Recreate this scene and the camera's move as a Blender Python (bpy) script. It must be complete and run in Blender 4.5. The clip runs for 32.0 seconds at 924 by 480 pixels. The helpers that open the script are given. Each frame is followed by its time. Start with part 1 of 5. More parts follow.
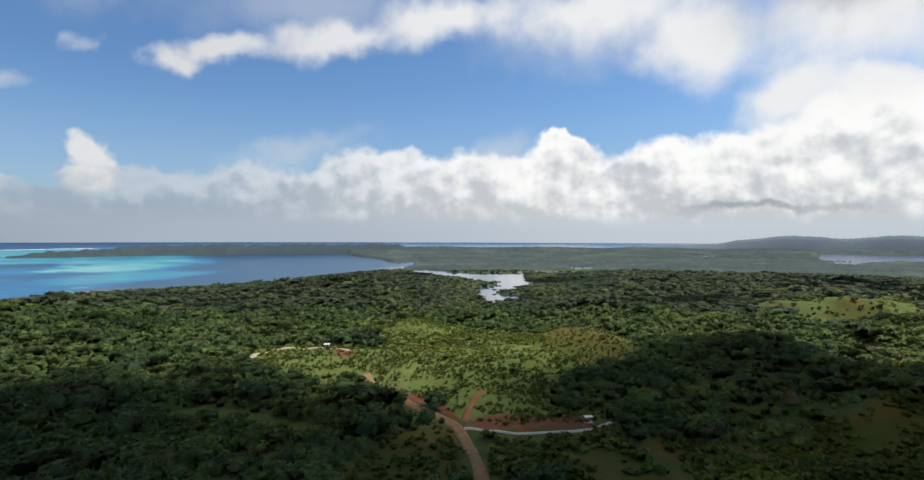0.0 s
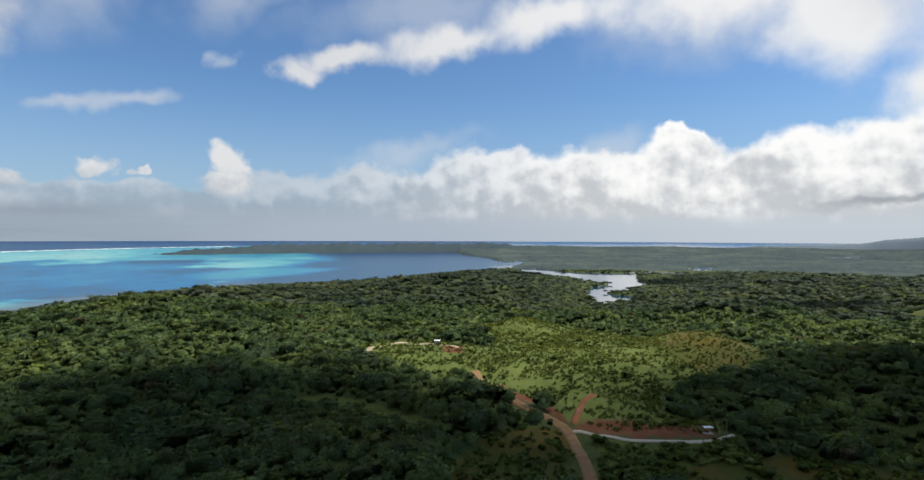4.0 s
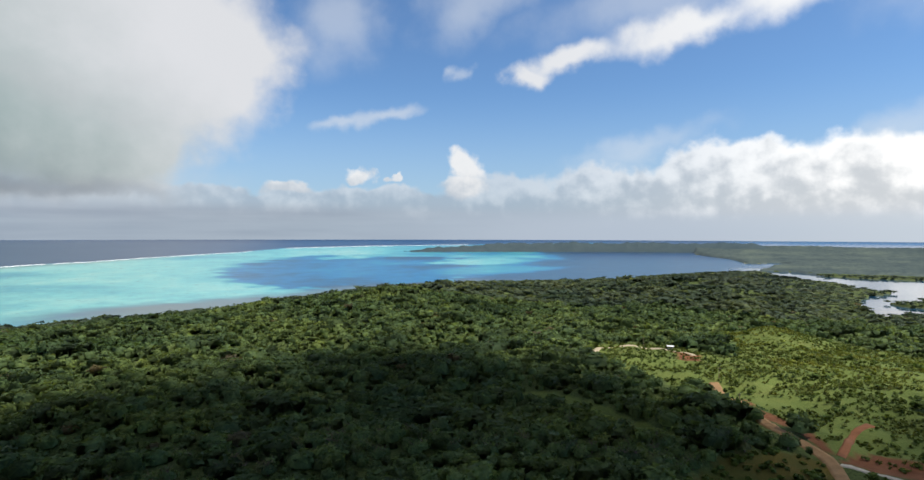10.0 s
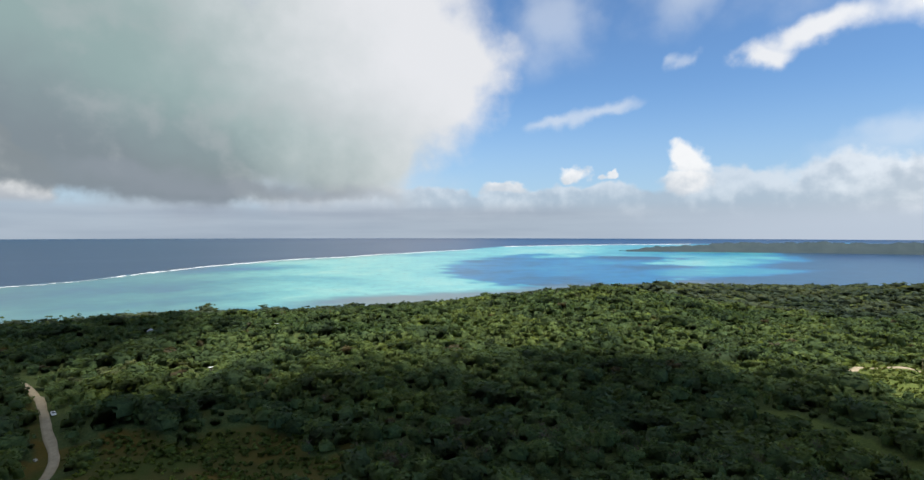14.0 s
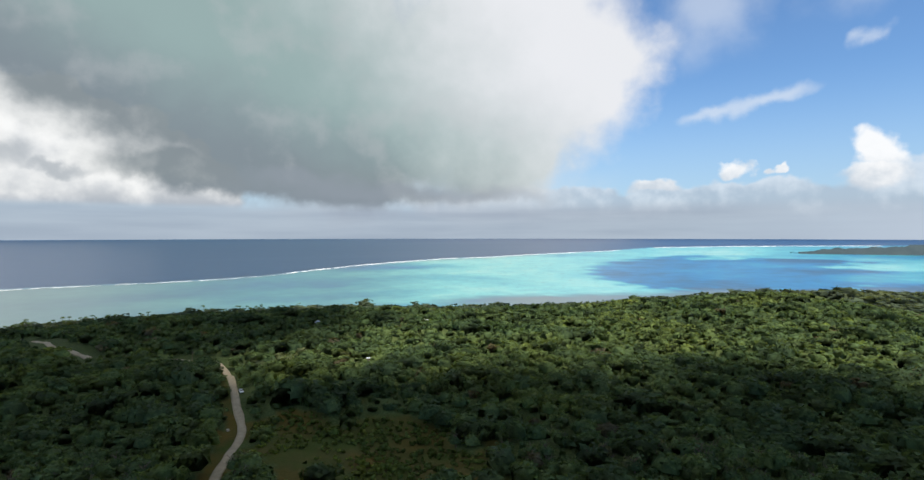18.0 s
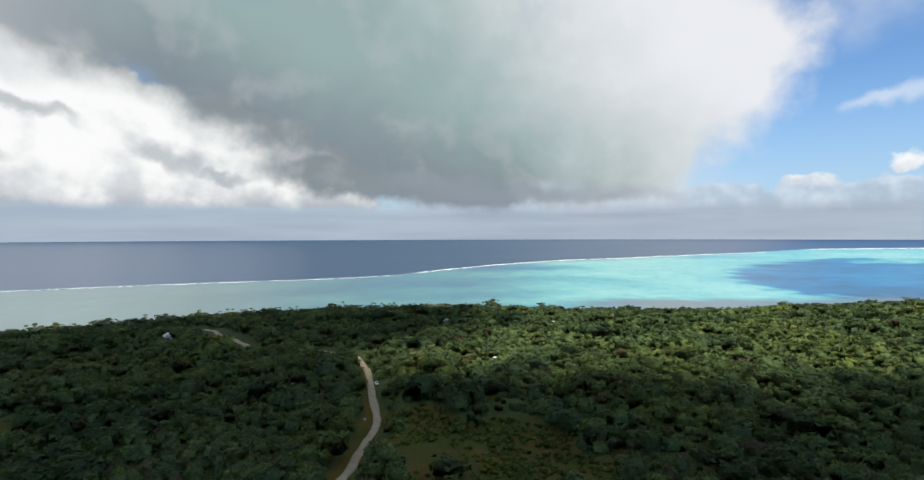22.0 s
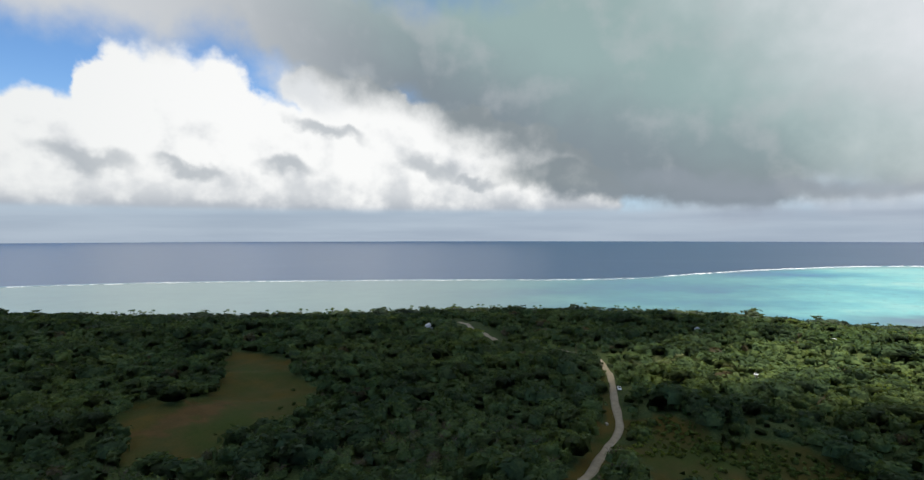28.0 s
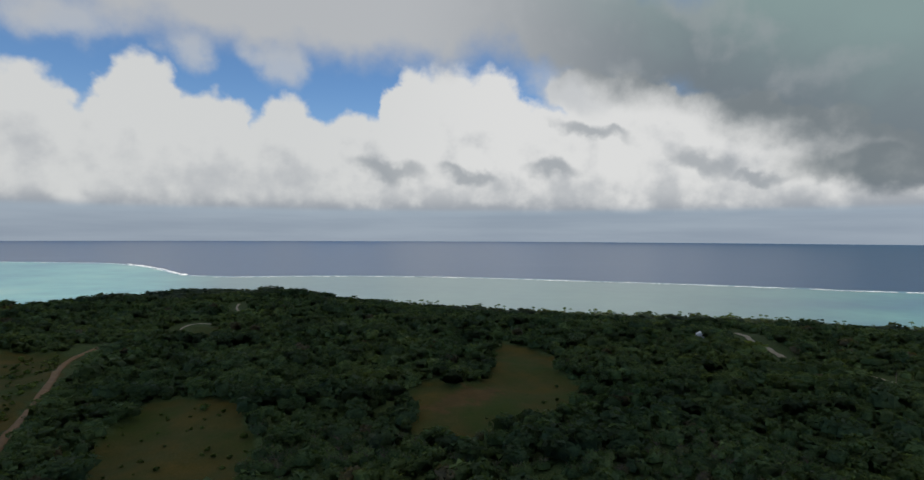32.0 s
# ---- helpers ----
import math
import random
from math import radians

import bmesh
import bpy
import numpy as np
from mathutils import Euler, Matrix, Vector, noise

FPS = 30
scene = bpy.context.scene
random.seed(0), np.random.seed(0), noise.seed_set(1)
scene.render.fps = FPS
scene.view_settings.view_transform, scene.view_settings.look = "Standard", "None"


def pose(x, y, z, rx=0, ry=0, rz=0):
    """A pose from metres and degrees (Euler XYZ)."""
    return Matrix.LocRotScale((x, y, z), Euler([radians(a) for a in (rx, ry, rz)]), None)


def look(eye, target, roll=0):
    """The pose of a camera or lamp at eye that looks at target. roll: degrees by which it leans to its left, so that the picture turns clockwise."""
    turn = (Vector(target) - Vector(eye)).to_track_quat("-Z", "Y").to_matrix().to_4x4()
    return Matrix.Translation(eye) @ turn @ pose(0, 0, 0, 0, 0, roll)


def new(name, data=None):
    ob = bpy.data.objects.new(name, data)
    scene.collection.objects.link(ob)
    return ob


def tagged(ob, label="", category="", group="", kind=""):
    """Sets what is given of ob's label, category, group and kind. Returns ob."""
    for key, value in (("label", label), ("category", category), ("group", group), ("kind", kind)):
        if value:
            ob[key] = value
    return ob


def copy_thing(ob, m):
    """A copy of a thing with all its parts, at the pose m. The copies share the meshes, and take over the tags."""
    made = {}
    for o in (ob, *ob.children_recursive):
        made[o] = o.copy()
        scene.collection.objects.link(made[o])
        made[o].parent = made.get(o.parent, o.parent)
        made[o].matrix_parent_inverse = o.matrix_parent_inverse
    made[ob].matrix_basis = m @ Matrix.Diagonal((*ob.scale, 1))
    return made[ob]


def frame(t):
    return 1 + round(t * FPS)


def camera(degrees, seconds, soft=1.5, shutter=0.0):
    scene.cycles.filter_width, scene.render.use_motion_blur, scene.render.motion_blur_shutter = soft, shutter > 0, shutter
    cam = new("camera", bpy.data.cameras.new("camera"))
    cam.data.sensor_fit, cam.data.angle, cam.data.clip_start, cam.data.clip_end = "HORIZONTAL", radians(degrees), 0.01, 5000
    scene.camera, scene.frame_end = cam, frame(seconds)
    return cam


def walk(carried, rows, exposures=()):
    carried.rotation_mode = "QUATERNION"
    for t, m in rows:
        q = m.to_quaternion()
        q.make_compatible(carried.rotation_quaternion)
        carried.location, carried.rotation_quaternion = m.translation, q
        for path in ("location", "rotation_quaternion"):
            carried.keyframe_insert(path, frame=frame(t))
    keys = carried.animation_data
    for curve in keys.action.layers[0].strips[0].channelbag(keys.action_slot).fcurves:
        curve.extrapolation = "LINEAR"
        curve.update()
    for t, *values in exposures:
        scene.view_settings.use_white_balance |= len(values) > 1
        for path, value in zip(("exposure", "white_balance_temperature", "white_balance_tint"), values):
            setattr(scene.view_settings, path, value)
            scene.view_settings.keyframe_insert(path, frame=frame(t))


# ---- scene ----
cam = camera(78.4, 32.0, soft=1.45)
PATH = [
    (0, -0.00, -0.27, -0.15), (0.5, 0.76, -0.29, -0.13), (1, 2.67, -0.31, -0.13), (1.5, 4.27, -0.32, -0.14),
    (2, 6.01, -0.33, -0.15), (2.5, 7.38, -0.33, -0.15), (3, 8.79, -0.35, -0.15), (3.5, 9.81, -0.37, -0.16),
    (5.5, 15.29, -0.42, -0.22), (6, 16.98, -0.43, -0.23), (6.5, 19.15, -0.44, -0.23), (7, 21.17, -0.44, -0.21),
    (7.5, 22.61, -0.45, -0.19), (8, 24.34, -0.45, -0.16), (8.5, 26.12, -0.47, -0.14), (9, 28.82, -0.49, -0.14),
    (9.5, 31.10, -0.51, -0.14), (10, 33.65, -0.54, -0.13), (10.5, 35.95, -0.57, -0.10), (11, 38.81, -0.60, -0.09),
    (11.5, 41.20, -0.63, -0.08), (12, 44.07, -0.66, -0.09), (12.5, 46.53, -0.68, -0.10), (13, 49.64, -0.69, -0.09),
    (13.5, 52.26, -0.70, -0.07), (14, 55.04, -0.69, -0.05), (14.5, 57.36, -0.67, -0.04), (16.5, 65.12, -0.71, -0.09),
    (17, 66.58, -0.71, -0.04), (17.5, 68.09, -0.68, 0.00), (18, 69.59, -0.65, 0.03), (18.5, 71.03, -0.62, 0.04),
    (19, 72.55, -0.61, 0.05), (19.5, 74.42, -0.61, 0.07), (20, 76.14, -0.60, 0.10), (20.5, 77.81, -0.60, 0.13),
    (21, 79.29, -0.58, 0.15), (21.5, 80.58, -0.57, 0.15), (22, 82.30, -0.55, 0.17), (22.5, 83.95, -0.52, 0.20),
    (23, 85.66, -0.50, 0.23), (23.5, 87.33, -0.48, 0.24), (24, 88.87, -0.48, 0.22), (24.5, 91.00, -0.48, 0.18),
    (25, 93.20, -0.49, 0.13), (25.5, 95.63, -0.49, 0.11), (27.5, 104.44, -0.40, 0.14), (28, 106.47, -0.38, 0.07),
    (28.5, 108.76, -0.36, -0.01), (29, 111.71, -0.34, -0.08), (29.5, 114.15, -0.32, -0.14), (30, 117.39, -0.31, -0.21),
    (30.5, 120.57, -0.30, -0.27), (31, 124.52, -0.32, -0.30), (31.5, 128.44, -0.34, -0.30), (32, 132.67, -0.36, -0.27),
]
walk(cam, [(t, pose(0, 0, 120, 90 + p, r, y)) for t, y, p, r in PATH],
     [(0, -0.24), (3, -0.24), (9, -0.08), (13, 0.03), (17, 0.12), (25, 0.12), (30, 0.1), (31, 0.04), (31.5, -0.1), (32, -0.32)])

# ---- world, sun, exposure ----
SUN_AZ, SUN_EL = -72.0, 55.0          # bearing anticlockwise from north, height in degrees
sun_data = bpy.data.lights.new("sun", "SUN")
sun_data.energy, sun_data.angle, sun_data.color = 5.0, radians(1.2), (1.0, 0.95, 0.86)
sun = new("sun", sun_data)
SUN_WAY = Vector((-math.sin(radians(SUN_AZ)) * math.cos(radians(SUN_EL)), math.cos(radians(SUN_AZ)) * math.cos(radians(SUN_EL)), math.sin(radians(SUN_EL))))
sun.matrix_world = look(SUN_WAY * 900, (0, 0, 0))

world = bpy.data.worlds.new("sky")
scene.world = world
world.use_nodes = True
WT = world.node_tree
WT.nodes.clear()


def wn(kind, **props):
    n = WT.nodes.new(kind)
    for key, value in props.items():
        if key == "operation":
            n.operation = value
        elif key == "blend":
            n.data_type, n.blend_type = "RGBA", value
        elif key == "dims":
            n.noise_dimensions = value
    return n


def put(n, socket, value):
    if hasattr(value, "links"):
        WT.links.new(value, n.inputs[socket])
    else:
        n.inputs[socket].default_value = value


def wmath(op, a, b=0.0, c=None):
    n = wn("ShaderNodeMath", operation=op)
    put(n, 0, a)
    put(n, 1, b)
    if c is not None:
        put(n, 2, c)
    return n.outputs[0]


def ramp01(x, low, high):
    n = WT.nodes.new("ShaderNodeMapRange")
    n.interpolation_type = "SMOOTHSTEP"
    put(n, 0, x)
    put(n, 1, low)
    put(n, 2, high)
    return n.outputs[0]


def wmix(fac, a, b):
    n = WT.nodes.new("ShaderNodeMix")
    n.data_type = "RGBA"
    put(n, 0, fac)
    put(n, 6, a if hasattr(a, "links") else (*a, 1))
    put(n, 7, b if hasattr(b, "links") else (*b, 1))
    return n.outputs[2]


def wnoise(vec, scale, detail=6.0, rough=0.55):
    n = WT.nodes.new("ShaderNodeTexNoise")
    n.noise_dimensions = "3D"
    put(n, "Vector", vec)
    put(n, "Scale", scale)
    put(n, "Detail", detail)
    put(n, "Roughness", rough)
    return n.outputs[0], n.outputs[1]


def vadd(a, b, scale=1.0):
    m = wn("ShaderNodeVectorMath", operation="MULTIPLY_ADD")
    put(m, 0, b)
    put(m, 1, (scale, scale, 0) if not isinstance(scale, tuple) else scale)
    put(m, 2, a)
    return m.outputs[0]


coord = WT.nodes.new("ShaderNodeTexCoord")
split = WT.nodes.new("ShaderNodeSeparateXYZ")
WT.links.new(coord.outputs["Generated"], split.inputs[0])
bearing = wmath("MULTIPLY", wmath("ARCTAN2", wmath("MULTIPLY", split.outputs[0], -1.0), split.outputs[1]), 57.2958)
height = wmath("MULTIPLY", wmath("ARCSINE", split.outputs[2]), 57.2958)
place = WT.nodes.new("ShaderNodeCombineXYZ")
put(place, 0, bearing)
put(place, 1, height)
SKYPOS = place.outputs[0]


def centred(colour):
    n = wn("ShaderNodeVectorMath", operation="SUBTRACT")
    put(n, 0, colour)
    put(n, 1, (0.5, 0.5, 0.5))
    return n.outputs[0]


def shifted(vec, dx, dy):
    n = wn("ShaderNodeVectorMath", operation="ADD")
    put(n, 0, vec)
    put(n, 1, (dx, dy, 0))
    return n.outputs[0]


# billowing: the sky's coordinates pushed about by noise at two sizes
_, big = wnoise(SKYPOS, 0.13, 2.0, 0.5)
_, small = wnoise(SKYPOS, 0.36, 4.5, 0.5)
BILLOW = vadd(vadd(SKYPOS, centred(big), (4.0, 2.4, 0)), centred(small), (4.4, 3.8, 0))
SOFTPOS = vadd(vadd(SKYPOS, centred(big), (6.0, 3.0, 0)), centred(small), (4.6, 2.6, 0))
grain_v, _ = wnoise(SKYPOS, 0.16, 6.0, 0.55)


def relief_light(scale, dx, dy, gain, detail=5.0):
    """Light on billows: how much thinner the cloud grows towards the light."""
    here, _ = wnoise(SKYPOS, scale, detail, 0.5)
    there, _ = wnoise(shifted(SKYPOS, dx, dy), scale, detail, 0.5)
    return wmath("MULTIPLY", wmath("SUBTRACT", here, there), gain)


lit_big = relief_light(0.16, -1.6, 2.2, 2.6)
lit_small = relief_light(0.42, -0.5, 0.8, 2.2)
lit_all = wmath("ADD", lit_big, lit_small)


LAST = None


def cloud_field(pos, blobs, blend=0.35):
    """Distance (0 inside, 1 at the rim) to the nearest of some soft ellipses: bearing, height, half width, half height, tilt."""
    global LAST
    out = None
    for a, e, w, h, tilt in blobs:
        m = WT.nodes.new("ShaderNodeMapping")
        m.vector_type = "TEXTURE"
        put(m, "Vector", pos if LAST is None else vadd(pos, LAST, 1e-6))      # one after another, which keeps the shader small
        put(m, "Location", (a, e, 0))
        put(m, "Rotation", (0, 0, radians(tilt)))
        put(m, "Scale", (w, h, 1))
        ln = wn("ShaderNodeVectorMath", operation="LENGTH")
        put(ln, 0, m.outputs[0])
        d = ln.outputs["Value"]
        out = d if out is None else wmath("SMOOTH_MIN", out, d, blend)
        LAST = out
    return out


sky_tex = WT.nodes.new("ShaderNodeTexSky")
sky_tex.sky_type, sky_tex.sun_disc = "NISHITA", False
sky_tex.sun_elevation, sky_tex.sun_rotation = radians(SUN_EL), radians(-SUN_AZ)
sky_tex.altitude, sky_tex.air_density, sky_tex.dust_density, sky_tex.ozone_density = 100, 1.0, 0.6, 2.0
gain = wn("ShaderNodeVectorMath", operation="MULTIPLY")
put(gain, 0, sky_tex.outputs[0])
put(gain, 1, (0.089, 0.117, 0.143))
sky_col = gain.outputs[0]
# milky air towards the horizon
sky_col = wmix(wmath("MULTIPLY", ramp01(height, 15.0, 0.0), 0.64), sky_col, (0.42, 0.56, 0.74))

# clouds: bearing, height, half width, half height, tilt, all in degrees
BANK = [(-48, 6, 16, 9, 0), (-36, 5, 9, 8.2, 0), (-27, 4.5, 7, 6.2, 0), (-21, 4.5, 5, 5.4, 0), (-16, 4, 5, 4.6, 0), (-10.5, 4.5, 5.5, 5.6, 0), (-10.6, 8.4, 1.7, 2.6, -25), (-6, 4, 5, 4.8, 0), (-1, 4.2, 4.5, 5.0, 0), (5, 4.2, 5, 4.6, 0), (11, 4.4, 4, 4.0, 0), (8, 3.8, 9, 5.0, 0), (20, 3.0, 9, 4.2, -4),
        (31, 3, 6, 3.2, 0), (45, 2.2, 12, 2.8, 0), (62, 2.4, 14, 2.6, 0)]
PUFFS = [(33.0, 6.8, 1.9, 1.8, 0), (34.0, 4.6, 2.6, 1.4, 0), (43.9, 5.9, 1.5, 0.9, 0), (41.2, 5.4, 0.7, 0.5, 0), (51.0, 4.7, 2.8, 0.9, 0)]
VEILS = [(16, 8.4, 6.5, 1.2, -14), (-4, 8.6, 3.0, 1.6, -20), (33.4, 16.4, 1.1, 0.5, -16), (32, 22.5, 6, 2.6, -20), (46, 20.5, 4, 4, 60), (14, 22, 12, 2.6, -10), (-12, 19, 9, 3, 0)]
WEST = [(102, 8.0, 12, 3.6, 19), (117, 12.6, 8, 3.0, 19), (143.5, 5.5, 7, 6.6, 0), (125, 6, 6, 7.4, 0), (140, 3.6, 40, 5.0, 0), (134, 8, 6.4, 9.6, 0), (129.5, 8.5, 4, 8.4, 0), (138, 8.6, 3.0, 8.6, 0), (149.5, 6.4, 5, 7.4, 0), (156.5, 6.4, 4.5, 7.2, 0), (162, 7.6, 4.2, 8.2, 0), (171, 6.4, 7, 7.8, 0), (185, 6, 10, 8, 0), (119, 6, 7, 7.4, 0), (111.5, 6.4, 6, 6.6, 0), (104, 4.6, 6, 5.0, 0), (97, 3.6, 7, 2.8, 0)]
LOFTY = [(151, 16.0, 2.6, 1.8, 10), (158.5, 16.6, 2.4, 1.8, 0), (122, 14.4, 5.0, 2.2, 20), (168, 17.5, 5, 1.6, 0)]
STREAK = [(23.2, 16.6, 6.0, 1.3, -12), (27.4, 15.2, 2.0, 1.1, 20), (12, 19.0, 8.0, 1.7, -13), (2, 21.2, 10.0, 2.4, -9), (-13, 21.6, 11, 3.6, -3), (-23, 18.4, 7.5, 5.0, 10), (-36, 19.0, 12, 6.0, 0), (-50, 20, 14, 12, 0), (-31, 12.4, 5.5, 3.4, -14), (-36, 12.6, 5, 2.2, 0)]
WISPS = [(42.0, 11.8, 5.2, 0.8, -14), (45.5, 11.0, 3.0, 0.6, -6)]
OVERHEAD = [(67, 11, 8, 6, 0), (66, 20, 14, 9, -30), (58, 15, 8, 7, -35), (64, 7.5, 8, 3.6, -20), (74, 12, 10, 8, 0), (81, 7, 10, 4.8, 5), (83, 12.5, 11, 6, 0), (90, 10, 12, 6.0, 20), (88, 19, 20, 10, 0), (104, 15.2, 15, 6.5, 20), (119, 19.5, 15, 5.2, 18), (150, 23.7, 38, 6.8, 1),
            (82, 4.6, 12, 1.8, 6), (92, 5.4, 11, 2.2, 6), (185, 26, 40, 9, 0)]
SCUD = [(-28, 2.9, 8, 0.5, 0), (140.5, 6.5, 3.8, 1.1, 14), (132.0, 6.2, 3.4, 0.8, 8), (123.4, 6.5, 3.2, 1.0, 8), (109.5, 7.0, 3.2, 1.2, 14), (119.5, 10.2, 4.0, 0.8, 14), (105, 5.7, 3, 0.6, 6)]

# the sun stands to the east: clouds there shine more
sunny = ramp01(bearing, 32.0, -6.0)
bank_d = cloud_field(BILLOW, BANK)
bank_c = wmath("MULTIPLY", ramp01(bank_d, 1.02, 0.8), ramp01(height, 0.4, 2.2))
tops = wmath("MULTIPLY", ramp01(bank_d, 0.55, 1.0), ramp01(height, 2.5, 6.0))          # the sun is on the upper rims
body = ramp01(wmath("ADD", wmath("ADD", wmath("MULTIPLY", height, 0.06), wmath("MULTIPLY", tops, 0.30)), wmath("MULTIPLY", lit_all, 0.5)), 0.0, 0.68)
bank_col = wmix(body, wmix(sunny, (0.40, 0.47, 0.56), (0.66, 0.69, 0.72)), wmix(sunny, (0.68, 0.73, 0.79), (1.18, 1.17, 1.15)))
sky_col = wmix(wmath("MULTIPLY", bank_c, wmix(sunny, (0.72, 0.72, 0.72), (0.97, 0.97, 0.97))), sky_col, bank_col)
veil_d = cloud_field(SOFTPOS, VEILS, 0.15)
sky_col = wmix(wmath("MULTIPLY", ramp01(wmath("ADD", veil_d, wmath("MULTIPLY", wmath("SUBTRACT", grain_v, 0.5), 1.2)), 1.6, 0.0), 0.42), sky_col, (0.80, 0.84, 0.88))
puff_d = cloud_field(BILLOW, PUFFS, 0.15)
sky_col = wmix(wmath("MULTIPLY", ramp01(puff_d, 1.12, 0.6), 0.92), sky_col, wmix(ramp01(wmath("MULTIPLY_ADD", lit_all, 2.5, height), 3.6, 7.6), (0.56, 0.62, 0.69), (0.93, 0.93, 0.93)))
streak_d = cloud_field(SOFTPOS, STREAK)
streak_c = ramp01(wmath("ADD", streak_d, wmath("MULTIPLY", wmath("SUBTRACT", grain_v, 0.5), 1.1)), 1.25, 0.25)
under = wmath("MULTIPLY", ramp01(bearing, -20.0, -36.0), ramp01(wmath("ADD", height, wmath("MULTIPLY", lit_big, -4.0)), 16.0, 23.0))
sky_col = wmix(wmath("MULTIPLY", streak_c, 0.93), sky_col, wmix(under, wmix(sunny, (0.84, 0.85, 0.87), (1.05, 1.05, 1.04)), (0.40, 0.42, 0.43)))
wisp_d = cloud_field(SOFTPOS, WISPS, 0.2)
sky_col = wmix(wmath("MULTIPLY", ramp01(wmath("ADD", wisp_d, wmath("MULTIPLY", wmath("SUBTRACT", grain_v, 0.5), 1.2)), 1.35, 0.1), 0.55), sky_col, (0.76, 0.80, 0.85))
west_d = cloud_field(BILLOW, WEST, 0.22)
west_c = wmath("MULTIPLY", ramp01(west_d, 1.02, 0.86), ramp01(height, 1.9, 2.9))
west_body = ramp01(wmath("ADD", wmath("MULTIPLY", height, 0.09), wmath("ADD", wmath("MULTIPLY", lit_big, 0.8), wmath("MULTIPLY", lit_small, 0.25))), 0.05, 0.8)
west_col = wmix(west_body, wmix(ramp01(height, 4.5, 2.6), (0.60, 0.62, 0.64), (0.43, 0.46, 0.50)), wmix(ramp01(bearing, 126.0, 152.0), (0.90, 0.90, 0.885), (0.80, 0.81, 0.80)))
sky_col = wmix(wmath("MULTIPLY", west_c, 0.97), sky_col, west_col)
lofty_d = cloud_field(SOFTPOS, LOFTY, 0.2)
sky_col = wmix(wmath("MULTIPLY", ramp01(wmath("ADD", lofty_d, wmath("MULTIPLY", wmath("SUBTRACT", grain_v, 0.5), 1.0)), 1.3, 0.3), 0.75), sky_col, (0.62, 0.65, 0.68))
scud_d = cloud_field(BILLOW, SCUD, 0.2)
sky_col = wmix(wmath("MULTIPLY", ramp01(scud_d, 1.3, 0.3), 0.72), sky_col, (0.36, 0.40, 0.44))
haze_d = cloud_field(SOFTPOS, [(67, 5, 10, 4.2, 0), (80, 4, 12, 3, 0)])
sky_col = wmix(wmath("MULTIPLY", ramp01(haze_d, 1.3, 0.3), 0.6), sky_col, (0.66, 0.70, 0.74))
over_d = cloud_field(SOFTPOS, OVERHEAD)
over_c = ramp01(wmath("ADD", over_d, wmath("MULTIPLY", wmath("SUBTRACT", grain_v, 0.5), 0.6)), 1.22, 0.64)
lit_side = ramp01(wmath("ADD", wmath("ADD", bearing, wmath("MULTIPLY", height, -0.9)), wmath("MULTIPLY", grain_v, 16.0)), 82.0, 50.0)
rim = wmath("SUBTRACT", bearing, wmath("MULTIPLY_ADD", height, 2.85, 76.0))      # degrees outside the cloud's slanting western rim
dull = wmix(ramp01(wmath("ADD", rim, wmath("MULTIPLY", grain_v, 16.0)), -26.0, 4.0), (0.295, 0.40, 0.39), (0.21, 0.25, 0.275))
dull = wmix(ramp01(height, 5.5, 3.0), dull, (0.22, 0.26, 0.30))
dull = wmix(wmath("MULTIPLY", ramp01(lit_big, -0.05, 0.6), 0.42), dull, (0.45, 0.48, 0.49))
dull = wmix(ramp01(bearing, 108.0, 140.0), dull, (0.57, 0.59, 0.61))
over_col = wmix(lit_side, dull, (0.78, 0.79, 0.815))
sky_col = wmix(wmath("MULTIPLY", over_c, 0.97), sky_col, over_col)
# the long dark base of the rain cloud
foot_d = cloud_field(SOFTPOS, [(76, 4.1, 15, 0.9, 2), (84, 4.8, 8, 1.2, 4)], 0.3)
sky_col = wmix(wmath("MULTIPLY", ramp01(foot_d, 1.4, 0.2), 0.6), sky_col, (0.27, 0.31, 0.36))
# pale air low over the northern land, grey-blue air under the clouds
sky_col = wmix(wmath("MULTIPLY", wmath("MULTIPLY", ramp01(height, 3.2, 0.9), ramp01(bearing, 66.0, 24.0)), 0.8), sky_col, wmix(ramp01(bearing, 20.0, -20.0), (0.50, 0.56, 0.66), (0.68, 0.73, 0.79)))
air = wmath("MULTIPLY", ramp01(height, 3.4, 1.9), ramp01(bearing, 16.0, 60.0))
bands = wn("ShaderNodeVectorMath", operation="MULTIPLY")
put(bands, 0, SKYPOS)
put(bands, 1, (0.06, 0.7, 1.0))
band_v, _ = wnoise(bands.outputs[0], 1.0, 4.0, 0.5)
sky_col = wmix(wmath("MULTIPLY", air, 0.85), sky_col, wmix(ramp01(band_v, 0.3, 0.7), (0.32, 0.375, 0.46), (0.40, 0.46, 0.54)))
# the cloud deck goes on overhead, unseen; its grey sets the ambient light
deck = wmath("MULTIPLY", ramp01(height, 27.0, 40.0), 0.85)
sky_col = wmix(deck, sky_col, (0.27, 0.28, 0.287))
backg = WT.nodes.new("ShaderNodeBackground")
WT.links.new(sky_col, backg.inputs[0])
put(backg, 1, 1.0)
wout = WT.nodes.new("ShaderNodeOutputWorld")
WT.links.new(backg.outputs[0], wout.inputs[0])


